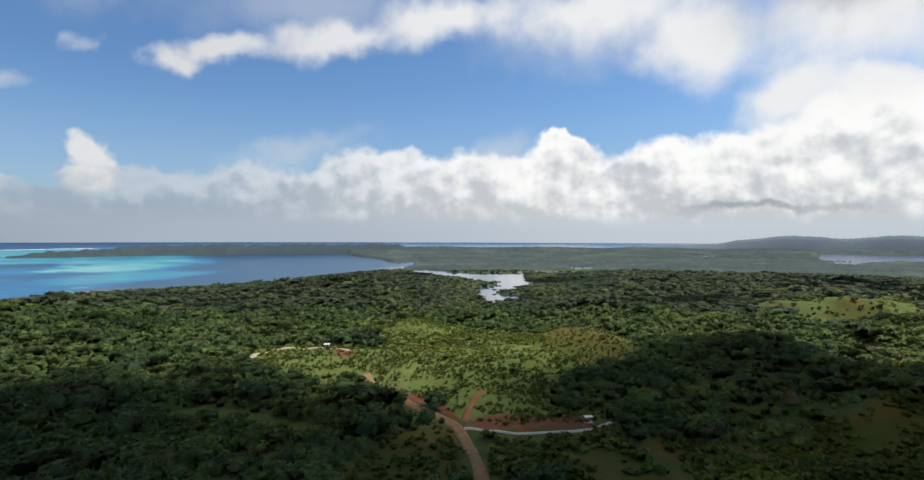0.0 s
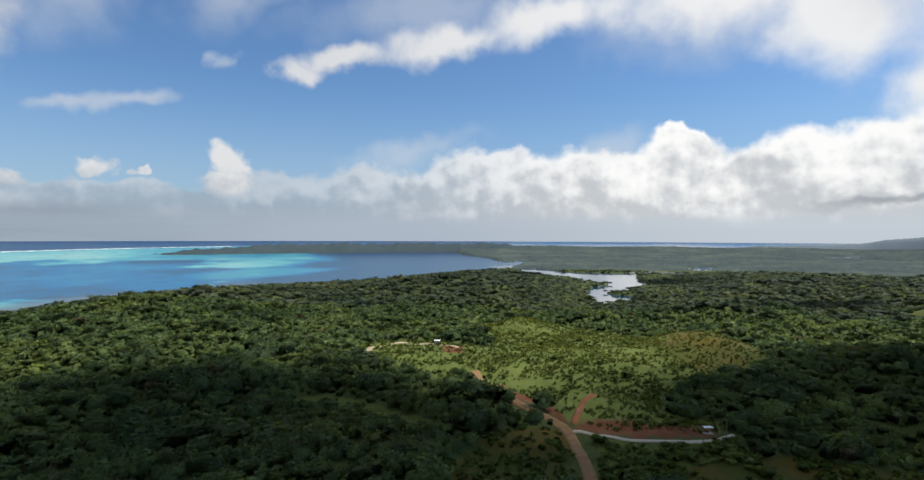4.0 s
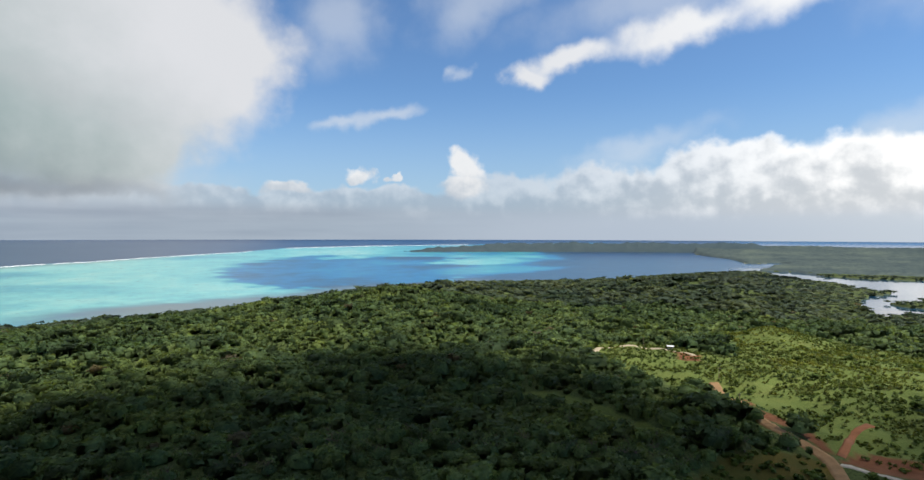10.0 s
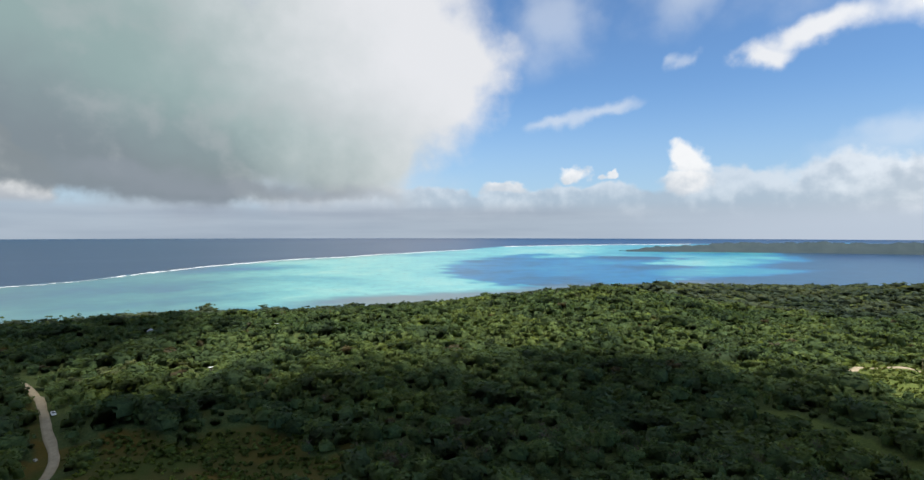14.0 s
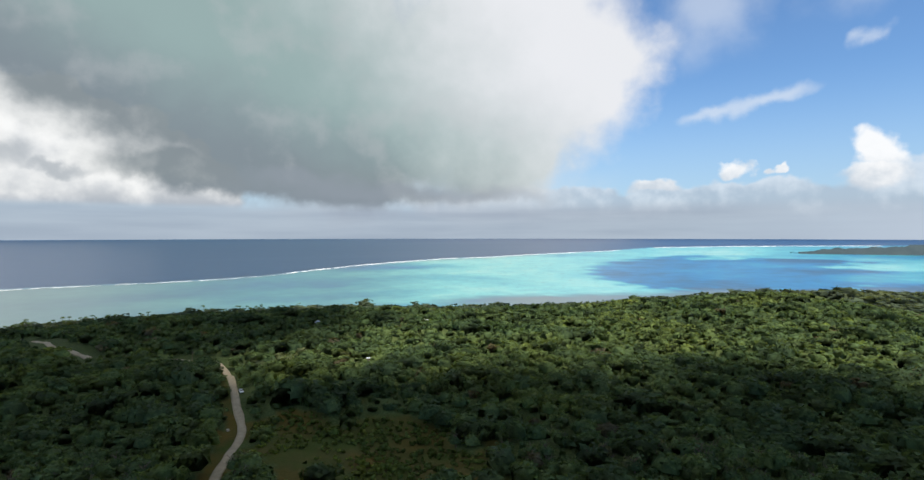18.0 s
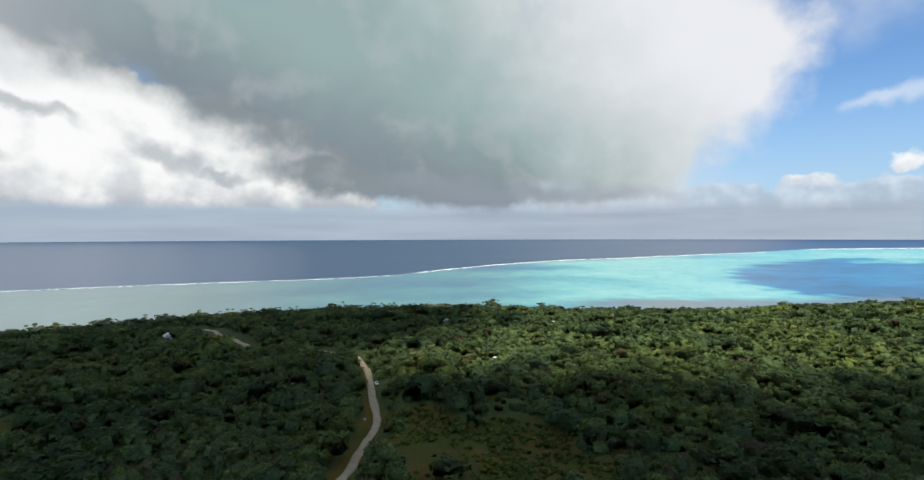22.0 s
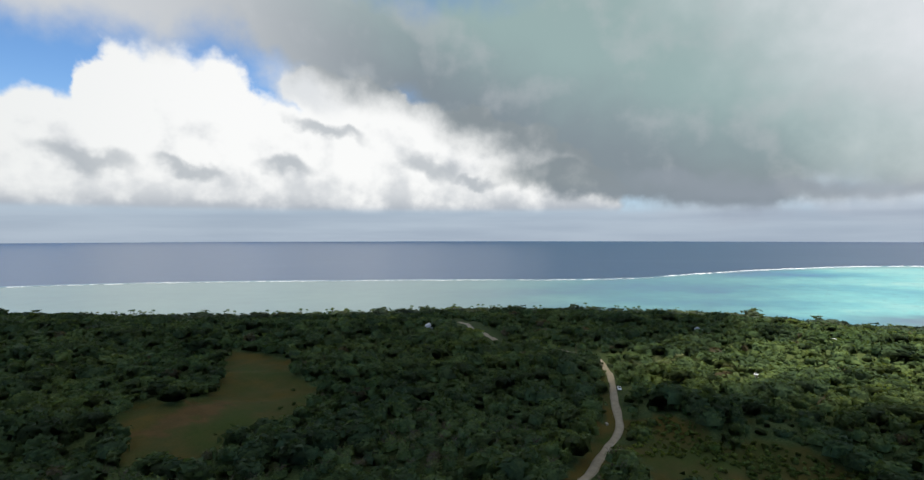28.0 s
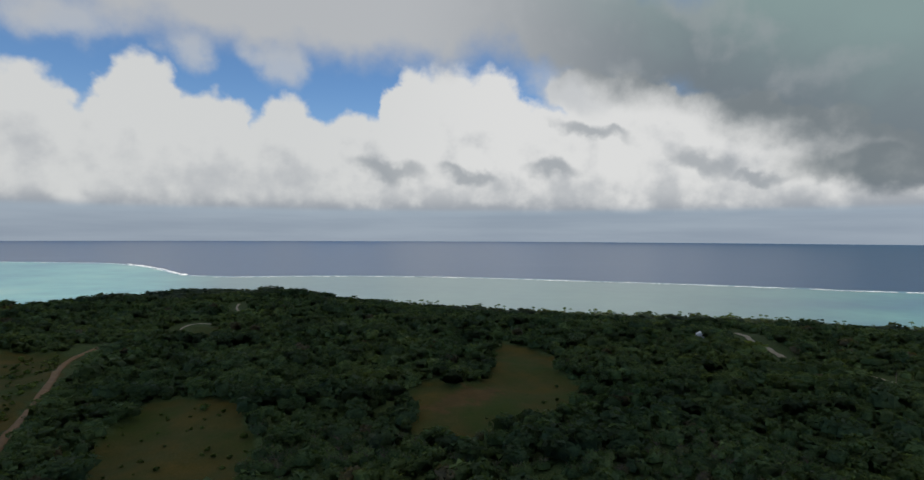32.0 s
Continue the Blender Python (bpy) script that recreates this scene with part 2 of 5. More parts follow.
# ---- materials ----
def shader(name, rough=0.8, spec=0.3):
    m = bpy.data.materials.new(name)
    m.use_nodes = True
    b = m.node_tree.nodes["Principled BSDF"]
    b.inputs["Roughness"].default_value = rough
    b.inputs["Specular IOR Level"].default_value = spec
    return m, m.node_tree, b


def link(nt, a, b):
    nt.links.new(a, b)


def mnoise(nt, scale, detail=5.0, rough=0.55, coords="Object", stretch=None):
    tc = nt.nodes.new("ShaderNodeTexCoord")
    n = nt.nodes.new("ShaderNodeTexNoise")
    n.inputs["Scale"].default_value, n.inputs["Detail"].default_value, n.inputs["Roughness"].default_value = scale, detail, rough
    src = tc.outputs[coords]
    if stretch:
        mp = nt.nodes.new("ShaderNodeMapping")
        mp.inputs["Scale"].default_value = stretch
        link(nt, src, mp.inputs[0])
        src = mp.outputs[0]
    link(nt, src, n.inputs["Vector"])
    return n.outputs[0]


def mramp(nt, fac, stops):
    r = nt.nodes.new("ShaderNodeValToRGB")
    els = r.color_ramp.elements
    while len(els) < len(stops):
        els.new(0.5)
    for el, (p, c) in zip(els, stops):
        el.position, el.color = p, (*c, 1)
    link(nt, fac, r.inputs[0])
    return r.outputs[0]


def mmix(nt, fac, a, b, blend="MIX"):
    n = nt.nodes.new("ShaderNodeMix")
    n.data_type, n.blend_type = "RGBA", blend
    for i, v in ((0, fac), (6, a), (7, b)):
        if hasattr(v, "links"):
            link(nt, v, n.inputs[i])
        else:
            n.inputs[i].default_value = v if i == 0 else (*v, 1)
    return n.outputs[2]


def mattr(nt, name):
    a = nt.nodes.new("ShaderNodeAttribute")
    a.attribute_name = name
    return a.outputs["Fac"]


def mbump(nt, b, h, strength, distance):
    n = nt.nodes.new("ShaderNodeBump")
    n.inputs["Strength"].default_value, n.inputs["Distance"].default_value = strength, distance
    link(nt, h, n.inputs["Height"])
    link(nt, n.outputs[0], b.inputs["Normal"])


def foliage(name, dark, mid, light, per_object=False):
    m, nt, b = shader(name, 0.65, 0.15)
    g = nt.nodes.new("ShaderNodeNewGeometry")
    if per_object:
        tint = nt.nodes.new("ShaderNodeObjectInfo").outputs["Random"]
    else:
        tint = mattr(nt, "tint")
    c = mramp(nt, tint, [(0.0, dark), (0.5, mid), (0.9, light), (1.0, (0.17, 0.15, 0.095))])
    leaf = mramp(nt, g.outputs["Random Per Island"], [(0.0, (0.74, 0.77, 0.77)), (0.6, (1, 1, 1)), (1.0, (1.24, 1.22, 1.12))])
    stand = mramp(nt, mnoise(nt, 0.012, 3.0), [(0.32, (0.64, 0.72, 0.68)), (0.5, (1, 1, 1)), (0.68, (1.38, 1.24, 0.95))])
    speck = mramp(nt, mnoise(nt, 0.9, 3.0, 0.7), [(0.3, (0.76, 0.78, 0.76)), (0.7, (1.2, 1.2, 1.14))])
    c = mmix(nt, 1.0, mmix(nt, 1.0, c, leaf, "MULTIPLY"), stand, "MULTIPLY")
    c = mmix(nt, 1.0, c, speck, "MULTIPLY")
    link(nt, c, b.inputs["Base Color"])
    thin = nt.nodes.new("ShaderNodeBsdfTranslucent")
    link(nt, mmix(nt, 1.0, c, (1.25, 1.15, 0.6), "MULTIPLY"), thin.inputs[0])
    both = nt.nodes.new("ShaderNodeMixShader")
    both.inputs[0].default_value = 0.46
    link(nt, b.outputs[0], both.inputs[1])
    link(nt, thin.outputs[0], both.inputs[2])
    link(nt, both.outputs[0], nt.nodes["Material Output"].inputs[0])
    return m


def plain(name, colour, rough=0.8, grain=1.5, vary=0.25, spec=0.3, metal=0.0):
    m, nt, b = shader(name, rough, spec)
    b.inputs["Metallic"].default_value = metal
    lo, hi = [c * (1 - vary) for c in colour], [min(1, c * (1 + vary)) for c in colour]
    n1, n2 = mnoise(nt, grain), mnoise(nt, grain * 9)
    c = mmix(nt, 0.35, mramp(nt, n1, [(0.3, lo), (0.7, hi)]), mramp(nt, n2, [(0.3, lo), (0.7, hi)]))
    link(nt, c, b.inputs["Base Color"])
    mbump(nt, b, n2, 0.3, 0.05)
    return m


GREENS = ((0.077, 0.12, 0.062), (0.135, 0.2, 0.086), (0.215, 0.29, 0.118))
LEAVES = foliage("forest_leaves", *GREENS)
LEAVES_NEAR = foliage("tree_leaves", *GREENS, True)
# far foliage: greyer, paler greens with distance haze painted into the colour
HAZED_LEAVES = foliage("hazed_leaves", (0.10, 0.135, 0.095), (0.135, 0.175, 0.112), (0.175, 0.215, 0.128))
HAZED_MANGROVE = foliage("hazed_mangrove_leaves", (0.10, 0.135, 0.11), (0.15, 0.19, 0.145), (0.19, 0.225, 0.17))
SHRUBS = foliage("shrub_leaves", (0.08, 0.13, 0.035), (0.15, 0.21, 0.055), (0.23, 0.28, 0.08))
GRASS_TUFTS = foliage("grass_tufts", (0.085, 0.125, 0.028), (0.14, 0.175, 0.04), (0.20, 0.21, 0.06))
FRONDS = foliage("palm_fronds", (0.07, 0.115, 0.03), (0.10, 0.15, 0.04), (0.14, 0.18, 0.06), True)
BARK = plain("bark", (0.16, 0.12, 0.085), 0.9, 2.0, 0.35)
PALM_BARK = plain("palm_bark", (0.22, 0.18, 0.14), 0.9, 2.0, 0.3)
CORAL_ROAD = plain("crushed_coral_road", (0.45, 0.37, 0.25), 0.95, 0.35, 0.22)
DIRT_ROAD = plain("earth_road", (0.29, 0.175, 0.085), 0.95, 0.3, 0.3)
RED_EARTH = plain("red_earth", (0.25, 0.10, 0.045), 0.95, 0.25, 0.35)
CONCRETE = plain("pale_concrete", (0.52, 0.47, 0.39), 0.85, 0.6, 0.15)
WHITE_ROOF = plain("white_sheet_roof", (0.78, 0.79, 0.79), 0.45, 0.5, 0.08, 0.5)
GREY_ROOF = plain("grey_sheet_roof", (0.36, 0.40, 0.44), 0.5, 0.5, 0.15, 0.5)
WALLS = plain("painted_wall", (0.62, 0.60, 0.54), 0.8, 0.6, 0.12)
TIMBER = plain("timber", (0.25, 0.18, 0.12), 0.85, 1.5, 0.3)
GLASS = plain("window_glass", (0.03, 0.035, 0.04), 0.1, 1.0, 0.1, 0.6)
STEEL = plain("galvanised_steel", (0.45, 0.46, 0.47), 0.4, 2.0, 0.15, 0.5, 0.6)

# ground: forest floor, grass, scrub, bare earth, sand
GROUND, nt, b = shader("island_ground", 0.95, 0.1)
n_big, n_mid, n_fine = mnoise(nt, 0.02, 6.0), mnoise(nt, 0.12, 6.0, 0.65), mnoise(nt, 1.1, 4.0, 0.7)
floor_c = mmix(nt, 0.6, mramp(nt, n_mid, [(0.3, (0.05, 0.075, 0.028)), (0.7, (0.11, 0.14, 0.045))]), mramp(nt, n_fine, [(0.32, (0.02, 0.032, 0.012)), (0.5, (0.08, 0.108, 0.034)), (0.68, (0.16, 0.19, 0.068))]))
n_patch = mnoise(nt, 0.05, 5.0, 0.7)
grass_c = mmix(nt, 0.5, mramp(nt, n_patch, [(0.32, (0.07, 0.10, 0.026)), (0.48, (0.13, 0.175, 0.042)), (0.62, (0.175, 0.205, 0.055)), (0.78, (0.20, 0.19, 0.065))]),
               mramp(nt, n_fine, [(0.32, (0.06, 0.085, 0.025)), (0.5, (0.115, 0.15, 0.04)), (0.68, (0.175, 0.20, 0.06))]))
dry_c = mmix(nt, 0.5, mramp(nt, n_mid, [(0.3, (0.10, 0.105, 0.02)), (0.7, (0.17, 0.135, 0.03))]), mramp(nt, n_fine, [(0.3, (0.065, 0.075, 0.02)), (0.7, (0.16, 0.135, 0.05))]))
dry_c = mmix(nt, 1.0, dry_c, mramp(nt, mnoise(nt, 0.028, 4.0, 0.6), [(0.36, (0.55, 0.78, 0.62)), (0.5, (0.76, 0.78, 0.78)), (0.64, (1.08, 0.86, 0.72))]), "MULTIPLY")
soil_c = mramp(nt, n_mid, [(0.25, (0.13, 0.05, 0.025)), (0.75, (0.27, 0.12, 0.06))])
c = mmix(nt, mattr(nt, "grass"), floor_c, grass_c)
c = mmix(nt, mattr(nt, "dry"), c, dry_c)
c = mmix(nt, mattr(nt, "soil"), c, soil_c)
c = mmix(nt, mattr(nt, "sand"), c, (0.42, 0.38, 0.30))
link(nt, c, b.inputs["Base Color"])
mbump(nt, b, n_fine, 0.6, 0.4)

# water: its colour follows its depth over sand and coral
WATER, nt, b = shader("sea_water", 0.3, 0.4)
b.inputs["IOR"].default_value = 1.34
polar = nt.nodes.new("ShaderNodeCombineXYZ")
link(nt, mattr(nt, "along"), polar.inputs[0])
link(nt, mattr(nt, "view_drop"), polar.inputs[1])


def bars(scale, detail, rough=0.6):
    """Bars of sand and coral, drawn out in the camera's bearing and drop angles."""
    n = nt.nodes.new("ShaderNodeTexNoise")
    n.inputs["Scale"].default_value, n.inputs["Detail"].default_value, n.inputs["Roughness"].default_value = scale, detail, rough
    link(nt, polar.outputs[0], n.inputs["Vector"])
    return n.outputs[0]


fine_bars = nt.nodes.new("ShaderNodeMath")
fine_bars.operation = "MULTIPLY_ADD"
link(nt, bars(0.05, 7.0, 0.65), fine_bars.inputs[0])
fine_bars.inputs[1].default_value = 0.4
shelf = nt.nodes.new("ShaderNodeMath")
shelf.operation = "SUBTRACT"
link(nt, mattr(nt, "shoal"), shelf.inputs[0])
shelf.inputs[1].default_value = 0.2
link(nt, shelf.outputs[0], fine_bars.inputs[2])
depth_c = mramp(nt, fine_bars.outputs[0], [(0.0, (0.012, 0.048, 0.12)), (0.22, (0.022, 0.085, 0.16)), (0.40, (0.012, 0.165, 0.36)), (0.58, (0.04, 0.30, 0.39)), (0.8, (0.15, 0.49, 0.49)), (1.0, (0.33, 0.59, 0.53))])
weed = mramp(nt, bars(0.11, 5.0, 0.62), [(0.57, (0, 0, 0)), (0.66, (1, 1, 1))])
depth_c = mmix(nt, mmix(nt, mattr(nt, "weedy"), (0, 0, 0), weed), depth_c, (0.05, 0.17, 0.20))
# this grey also covers the whole western lagoon, not only coral
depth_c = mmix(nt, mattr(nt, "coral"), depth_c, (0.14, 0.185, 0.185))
ripple = mnoise(nt, 0.02, 6.0, 0.6)
depth_c = mmix(nt, 1.0, depth_c, mramp(nt, ripple, [(0.3, (0.9, 0.9, 0.92)), (0.7, (1.08, 1.08, 1.06))]), "MULTIPLY")
link(nt, depth_c, b.inputs["Base Color"])
calm = mattr(nt, "calm")
for socket, rough_sea, still in (("Roughness", 0.31, 0.06), ("Specular IOR Level", 0.75, 0.8)):
    mr = nt.nodes.new("ShaderNodeMapRange")
    link(nt, calm, mr.inputs[0])
    mr.inputs[3].default_value, mr.inputs[4].default_value = rough_sea, still
    link(nt, mr.outputs[0], b.inputs[socket])

FOAM = plain("breaking_surf", (0.82, 0.84, 0.85), 0.9, 0.05, 0.06)
CLOUD = plain("cloud_vapour", (0.85, 0.86, 0.88), 1.0, 0.002, 0.04, 0.0)
# the hills' haze is painted: blue-grey base colour plus emission
HAZY_HILLS, nt, b = shader("hills_haze_glow", 1.0, 0.0)
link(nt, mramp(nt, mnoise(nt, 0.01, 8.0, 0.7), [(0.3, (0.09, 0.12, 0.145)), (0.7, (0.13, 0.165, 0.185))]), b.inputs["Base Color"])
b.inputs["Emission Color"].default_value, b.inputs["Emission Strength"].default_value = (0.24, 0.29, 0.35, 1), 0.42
# cape and lowland: bluish emission paints distance haze into the material
CAPE_HAZE_GLOW, nt, b = shader("cape_haze_glow", 1.0, 0.0)
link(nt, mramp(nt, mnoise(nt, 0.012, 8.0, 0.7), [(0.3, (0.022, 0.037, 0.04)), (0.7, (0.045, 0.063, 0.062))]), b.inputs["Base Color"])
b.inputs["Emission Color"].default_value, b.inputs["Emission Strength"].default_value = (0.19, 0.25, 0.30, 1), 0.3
FAR_HAZE_GLOW, nt, b = shader("far_woods_haze_glow", 1.0, 0.0)
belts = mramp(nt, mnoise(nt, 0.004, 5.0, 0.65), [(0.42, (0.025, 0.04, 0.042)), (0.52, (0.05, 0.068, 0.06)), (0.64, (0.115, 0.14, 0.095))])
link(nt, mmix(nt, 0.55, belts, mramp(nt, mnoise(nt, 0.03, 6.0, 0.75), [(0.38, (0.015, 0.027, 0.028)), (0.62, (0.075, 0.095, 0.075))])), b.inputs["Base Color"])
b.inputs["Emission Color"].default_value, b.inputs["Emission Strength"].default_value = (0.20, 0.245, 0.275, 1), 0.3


# ---- plan of the island ----
EYE = 120.0            # the camera's height above the sea


def smooth(a, b, x):
    t = np.clip((np.asarray(x, float) - a) / (b - a), 0, 1)
    return t * t * (3 - 2 * t)


def wave_noise(x, y, size, seed=0, octaves=4):
    """Smooth, seeded hills between -1 and 1, with the largest wave about size metres long."""
    rng = np.random.RandomState(seed)
    out, amp, total = 0, 1.0, 0
    for o in range(octaves):
        for k in range(4):
            a, ph = rng.uniform(0, 6.283, 2)
            f = 6.283 / size * (1.9 ** o) * rng.uniform(0.75, 1.3)
            out = out + amp * np.sin((x * math.cos(a) + y * math.sin(a)) * f + ph + 1.3 * np.sin((y * math.cos(a) - x * math.sin(a)) * f * 0.61 + ph * 2))
            total += amp
        amp *= 0.5
    return out / total * 1.8


# shore of the island all round: bearing (degrees, anticlockwise from north) and distance in metres
SHORE = [(-180, 1500), (-60, 2600), (-30, 5200), (0, 3600), (6, 2100), (10.5, 1850), (16, 1560), (22, 1430), (27, 1380), (32, 1340), (36, 1240),
         (40, 1180), (45, 1120), (50, 1040), (55, 970), (60, 910), (66, 890), (72, 890), (80, 905), (88, 905), (97, 905), (105, 885), (117, 855),
         (128, 875), (137, 945), (145, 1035), (149, 1170), (157, 1205), (164, 1150), (172, 1110), (180, 1500)]


def shore(az):
    return np.interp(az, [s[0] for s in SHORE], [s[1] for s in SHORE])


def rise(d):
    """The earth's far sheet: plan distance d drawn in, so that the horizon stands where it belongs. Returns distance and lift."""
    d = np.asarray(d, float)
    r = np.where(d < 2200, d, 2200 + 2650 * (1 - np.exp(-(np.maximum(d, 2200) - 2200) / 2650)))
    return r, np.where(d < 2200, 0.0, EYE * (1 - r / np.maximum(d, 1)))


# rounded hills: place, half widths and height
KNOLLS = [(98, 462, 38, 48, 13), (-45, 575, 40, 45, 13), (30, 350, 40, 30, 3.0), (520, 800, 130, 110, 16), (300, 780, 90, 90, 9), (-190, 700, 70, 80, 7), (640, 1250, 160, 150, 12)]


def land_height(az, d):
    """Ground above the sea at a bearing and a plan distance."""
    x, y = -np.sin(np.radians(az)) * d, np.cos(np.radians(az)) * d
    inland = shore(az) - d + 14 * wave_noise(x, y, 160, 3)
    plateau = 38 - 6 * smooth(10, -35, az) * smooth(-160, -100, az) * smooth(40, 160, d) + 2.5 * wave_noise(x, y, 330, 5)
    north = smooth(40, 20, az) * smooth(-160, -100, az) * smooth(40, 160, d)
    h = plateau * smooth(0, 430, inland) ** 0.85
    low = 3 + 20 * (1 - smooth(420, 1050, d)) + 18 * (1 - smooth(330, 620, d))
    low = low - 1.8 * np.exp(-((az + 1.5) / 9.0) ** 2) * smooth(850, 1050, d)
    low = low + (1 + wave_noise(x, y, 420, 9)) * (5.0 + 5.0 * smooth(-5, -16, az)) * smooth(500, 1200, d) * (1 - 0.85 * smooth(1500, 2200, d)) * smooth(0, 250, inland) * (1 - 0.9 * np.exp(-((az + 1.5) / 8.0) ** 2))
    h = h * (1 - north) + north * np.minimum(low, plateau * smooth(0, 300, inland) ** 0.8 + 2)
    h = h + 1.4 + 2.0 * wave_noise(x, y, 90, 7) * smooth(30, 200, inland) * (1 - 0.6 * north * smooth(850, 1050, d))
    knoll = np.hypot((x + 20) / 130, (y - 450) / 240)
    h = h + 1.3 * wave_noise(x, y, 38, 13) * smooth(1.2, 0.8, knoll)
    for kx, ky, wx, wy, tall in KNOLLS:
        h = h + tall * np.exp(-((x - kx) / wx) ** 2 - ((y - ky) / wy) ** 2)
    return np.where(inland > 0, np.maximum(h, 1.0), np.maximum(-6.0, inland * 0.08))


def bearing_of(x, y):
    return np.degrees(np.arctan2(-x, y))


def ground_z(x, y):
    x, y = np.asarray(x, float), np.asarray(y, float)
    return relief(bearing_of(x, y), np.hypot(x, y))


def inside(x, y, poly, warp=6.0, seed=11):
    """Which points lie in an outline, with its edge made uneven."""
    x = x + warp * wave_noise(x, y, 45, seed)
    y = y + warp * wave_noise(x, y, 38, seed + 1)
    hit = np.zeros(np.shape(x), bool)
    for (x0, y0), (x1, y1) in zip(poly, poly[1:] + poly[:1]):
        if y0 != y1:
            hit ^= ((y0 > y) != (y1 > y)) & (x < (x1 - x0) * (y - y0) / (y1 - y0) + x0)
    return hit


def line_gap(x, y, line):
    best = np.full(np.shape(x), 1e9)
    for (x0, y0), (x1, y1) in zip(line, line[1:]):
        dx, dy = x1 - x0, y1 - y0
        t = np.clip(((x - x0) * dx + (y - y0) * dy) / (dx * dx + dy * dy + 1e-9), 0, 1)
        best = np.minimum(best, np.hypot(x - x0 - t * dx, y - y0 - t * dy))
    return best


PASTURE = [(-150, 350), (-152, 413), (-134, 431), (-112, 446), (-75, 420), (-56, 400), (-72, 490), (-95, 600), (-80, 668), (-22, 660), (5, 612), (60, 560), (96, 500), (135, 500),
           (142, 440), (128, 410), (111, 382), (75, 333), (55, 309), (41, 280), (59, 263), (66, 254), (51, 238), (29, 232), (14, 238), (1, 240), (-7, 257), (-18, 278), (-32, 300), (-51, 303), (-74, 312), (-112, 334)]
HOLLOW = [(-322, -262), (-325, -244), (-311, -206), (-276, -180), (-265, -159), (-227, -140), (-197, -136), (-184, -146), (-168, -152), (-158, -172), (-181, -202), (-208, -222), (-217, -212), (-213, -196), (-237, -202), (-262, -217)]
SOUTH_FIELD = [(-50, -215), (-67, -254), (-89, -282), (-107, -290), (-121, -265), (-124, -248), (-108, -210), (-86, -172), (-52, -170)]
RED_FIELD = [(-68, -483), (-106, -444), (-72, -369), (-40, -285), (-10, -310), (-20, -460)]
SCRUBLAND = [(-263, 2), (-264, 14), (-250, 40), (-243, 66), (-228, 86), (-175, 78), (-150, 30), (-190, 3), (-218, 0)]
EAST_MEADOW = [(380, 720), (452, 915), (494, 852), (510, 800), (560, 800), (640, 850), (760, 930), (640, 770), (560, 690), (500, 640), (465, 690), (430, 715)]
NEAR_MEADOW = [(40, 208), (72, 226), (104, 230), (160, 256), (215, 262), (190, 170), (60, 150), (30, 185)]
VERGE = [(-34, 212), (-15, 234), (-4, 238), (1, 217), (3, 180), (-30, 160), (-40, 180)]
CUT_BANK = [(2, 236), (6, 250), (17, 255), (31, 250), (45, 249), (60, 251), (55, 236), (43, 230), (27, 228), (14, 231)]
ROAD_BANK = [(-38, 308), (-24, 284), (-10, 264), (-3, 254), (0, 240), (-4, 245), (-9, 252), (-19, 261), (-29, 278)]
YARD = [(-97, 413), (-78, 408), (-73, 382), (-85, 384)]
MAIN_ROAD = [(-56, 331), (-39, 295), (-29, 272), (-20, 255), (-11, 246), (-3, 238), (1, 226), (4, 208), (6, 192), (8, 150), (10, 110)]
SPUR = [(1, 243), (3, 255), (5, 274), (12, 293)]
PAVED_ROAD = [(1, 235), (7, 233), (13, 228), (20, 225), (29, 225), (40, 227), (51, 230), (57, 235), (64, 243)]
FARM_TRACK = [(-136, 352), (-141, 379), (-144, 401), (-135, 410), (-121, 418), (-102, 416), (-88, 410), (-80, 402)]
KNOLL = [(-184, -473), (-201, -499), (-214, -500), (-220, -478), (-186, -425), (-172, -450)]
KNOLL_TRACK = [(-185, -490), (-199, -512), (-213, -520), (-223, -506)]
GRASS_STRIP = [(-128, 258), (-113, 253), (-101, 250), (-87, 244), (-74, 236), (-60, 226)]
WEST_ROAD = [(-388, -25), (-378, -19), (-349, -13), (-316, -9), (-285, -7), (-267, -5), (-253, -4), (-243, -5), (-228, -8), (-210, -11), (-193, -13), (-182, -16), (-150, -22)]
COAST_ROAD = [(-645, -204), (-572, -181), (-529, -156), (-474, -130), (-451, -112), (-423, -98)]
COAST_TRACK = [(-401, -86), (-411, -76), (-414, -59), (-388, -25)]
POINT_ROAD = [(-312, -643), (-297, -618), (-277, -572), (-269, -557)]
SOUTH_ROAD = [(-120, -455), (-107, -443), (-91, -423), (-71, -361), (-55, -318), (-37, -267), (-20, -205)]
BELOW_ROAD = [(6, 186), (66, 190), (66, 238), (47, 226), (29, 221), (12, 225)]
ROADS = [(MAIN_ROAD, 4.5), (SPUR, 2.2), (PAVED_ROAD, 3.2), (FARM_TRACK, 3.0), (WEST_ROAD, 5.5), (COAST_ROAD, 5.0), (COAST_TRACK, 2.2), (POINT_ROAD, 2.6), (SOUTH_ROAD, 4.5), (KNOLL_TRACK, 2.0)]

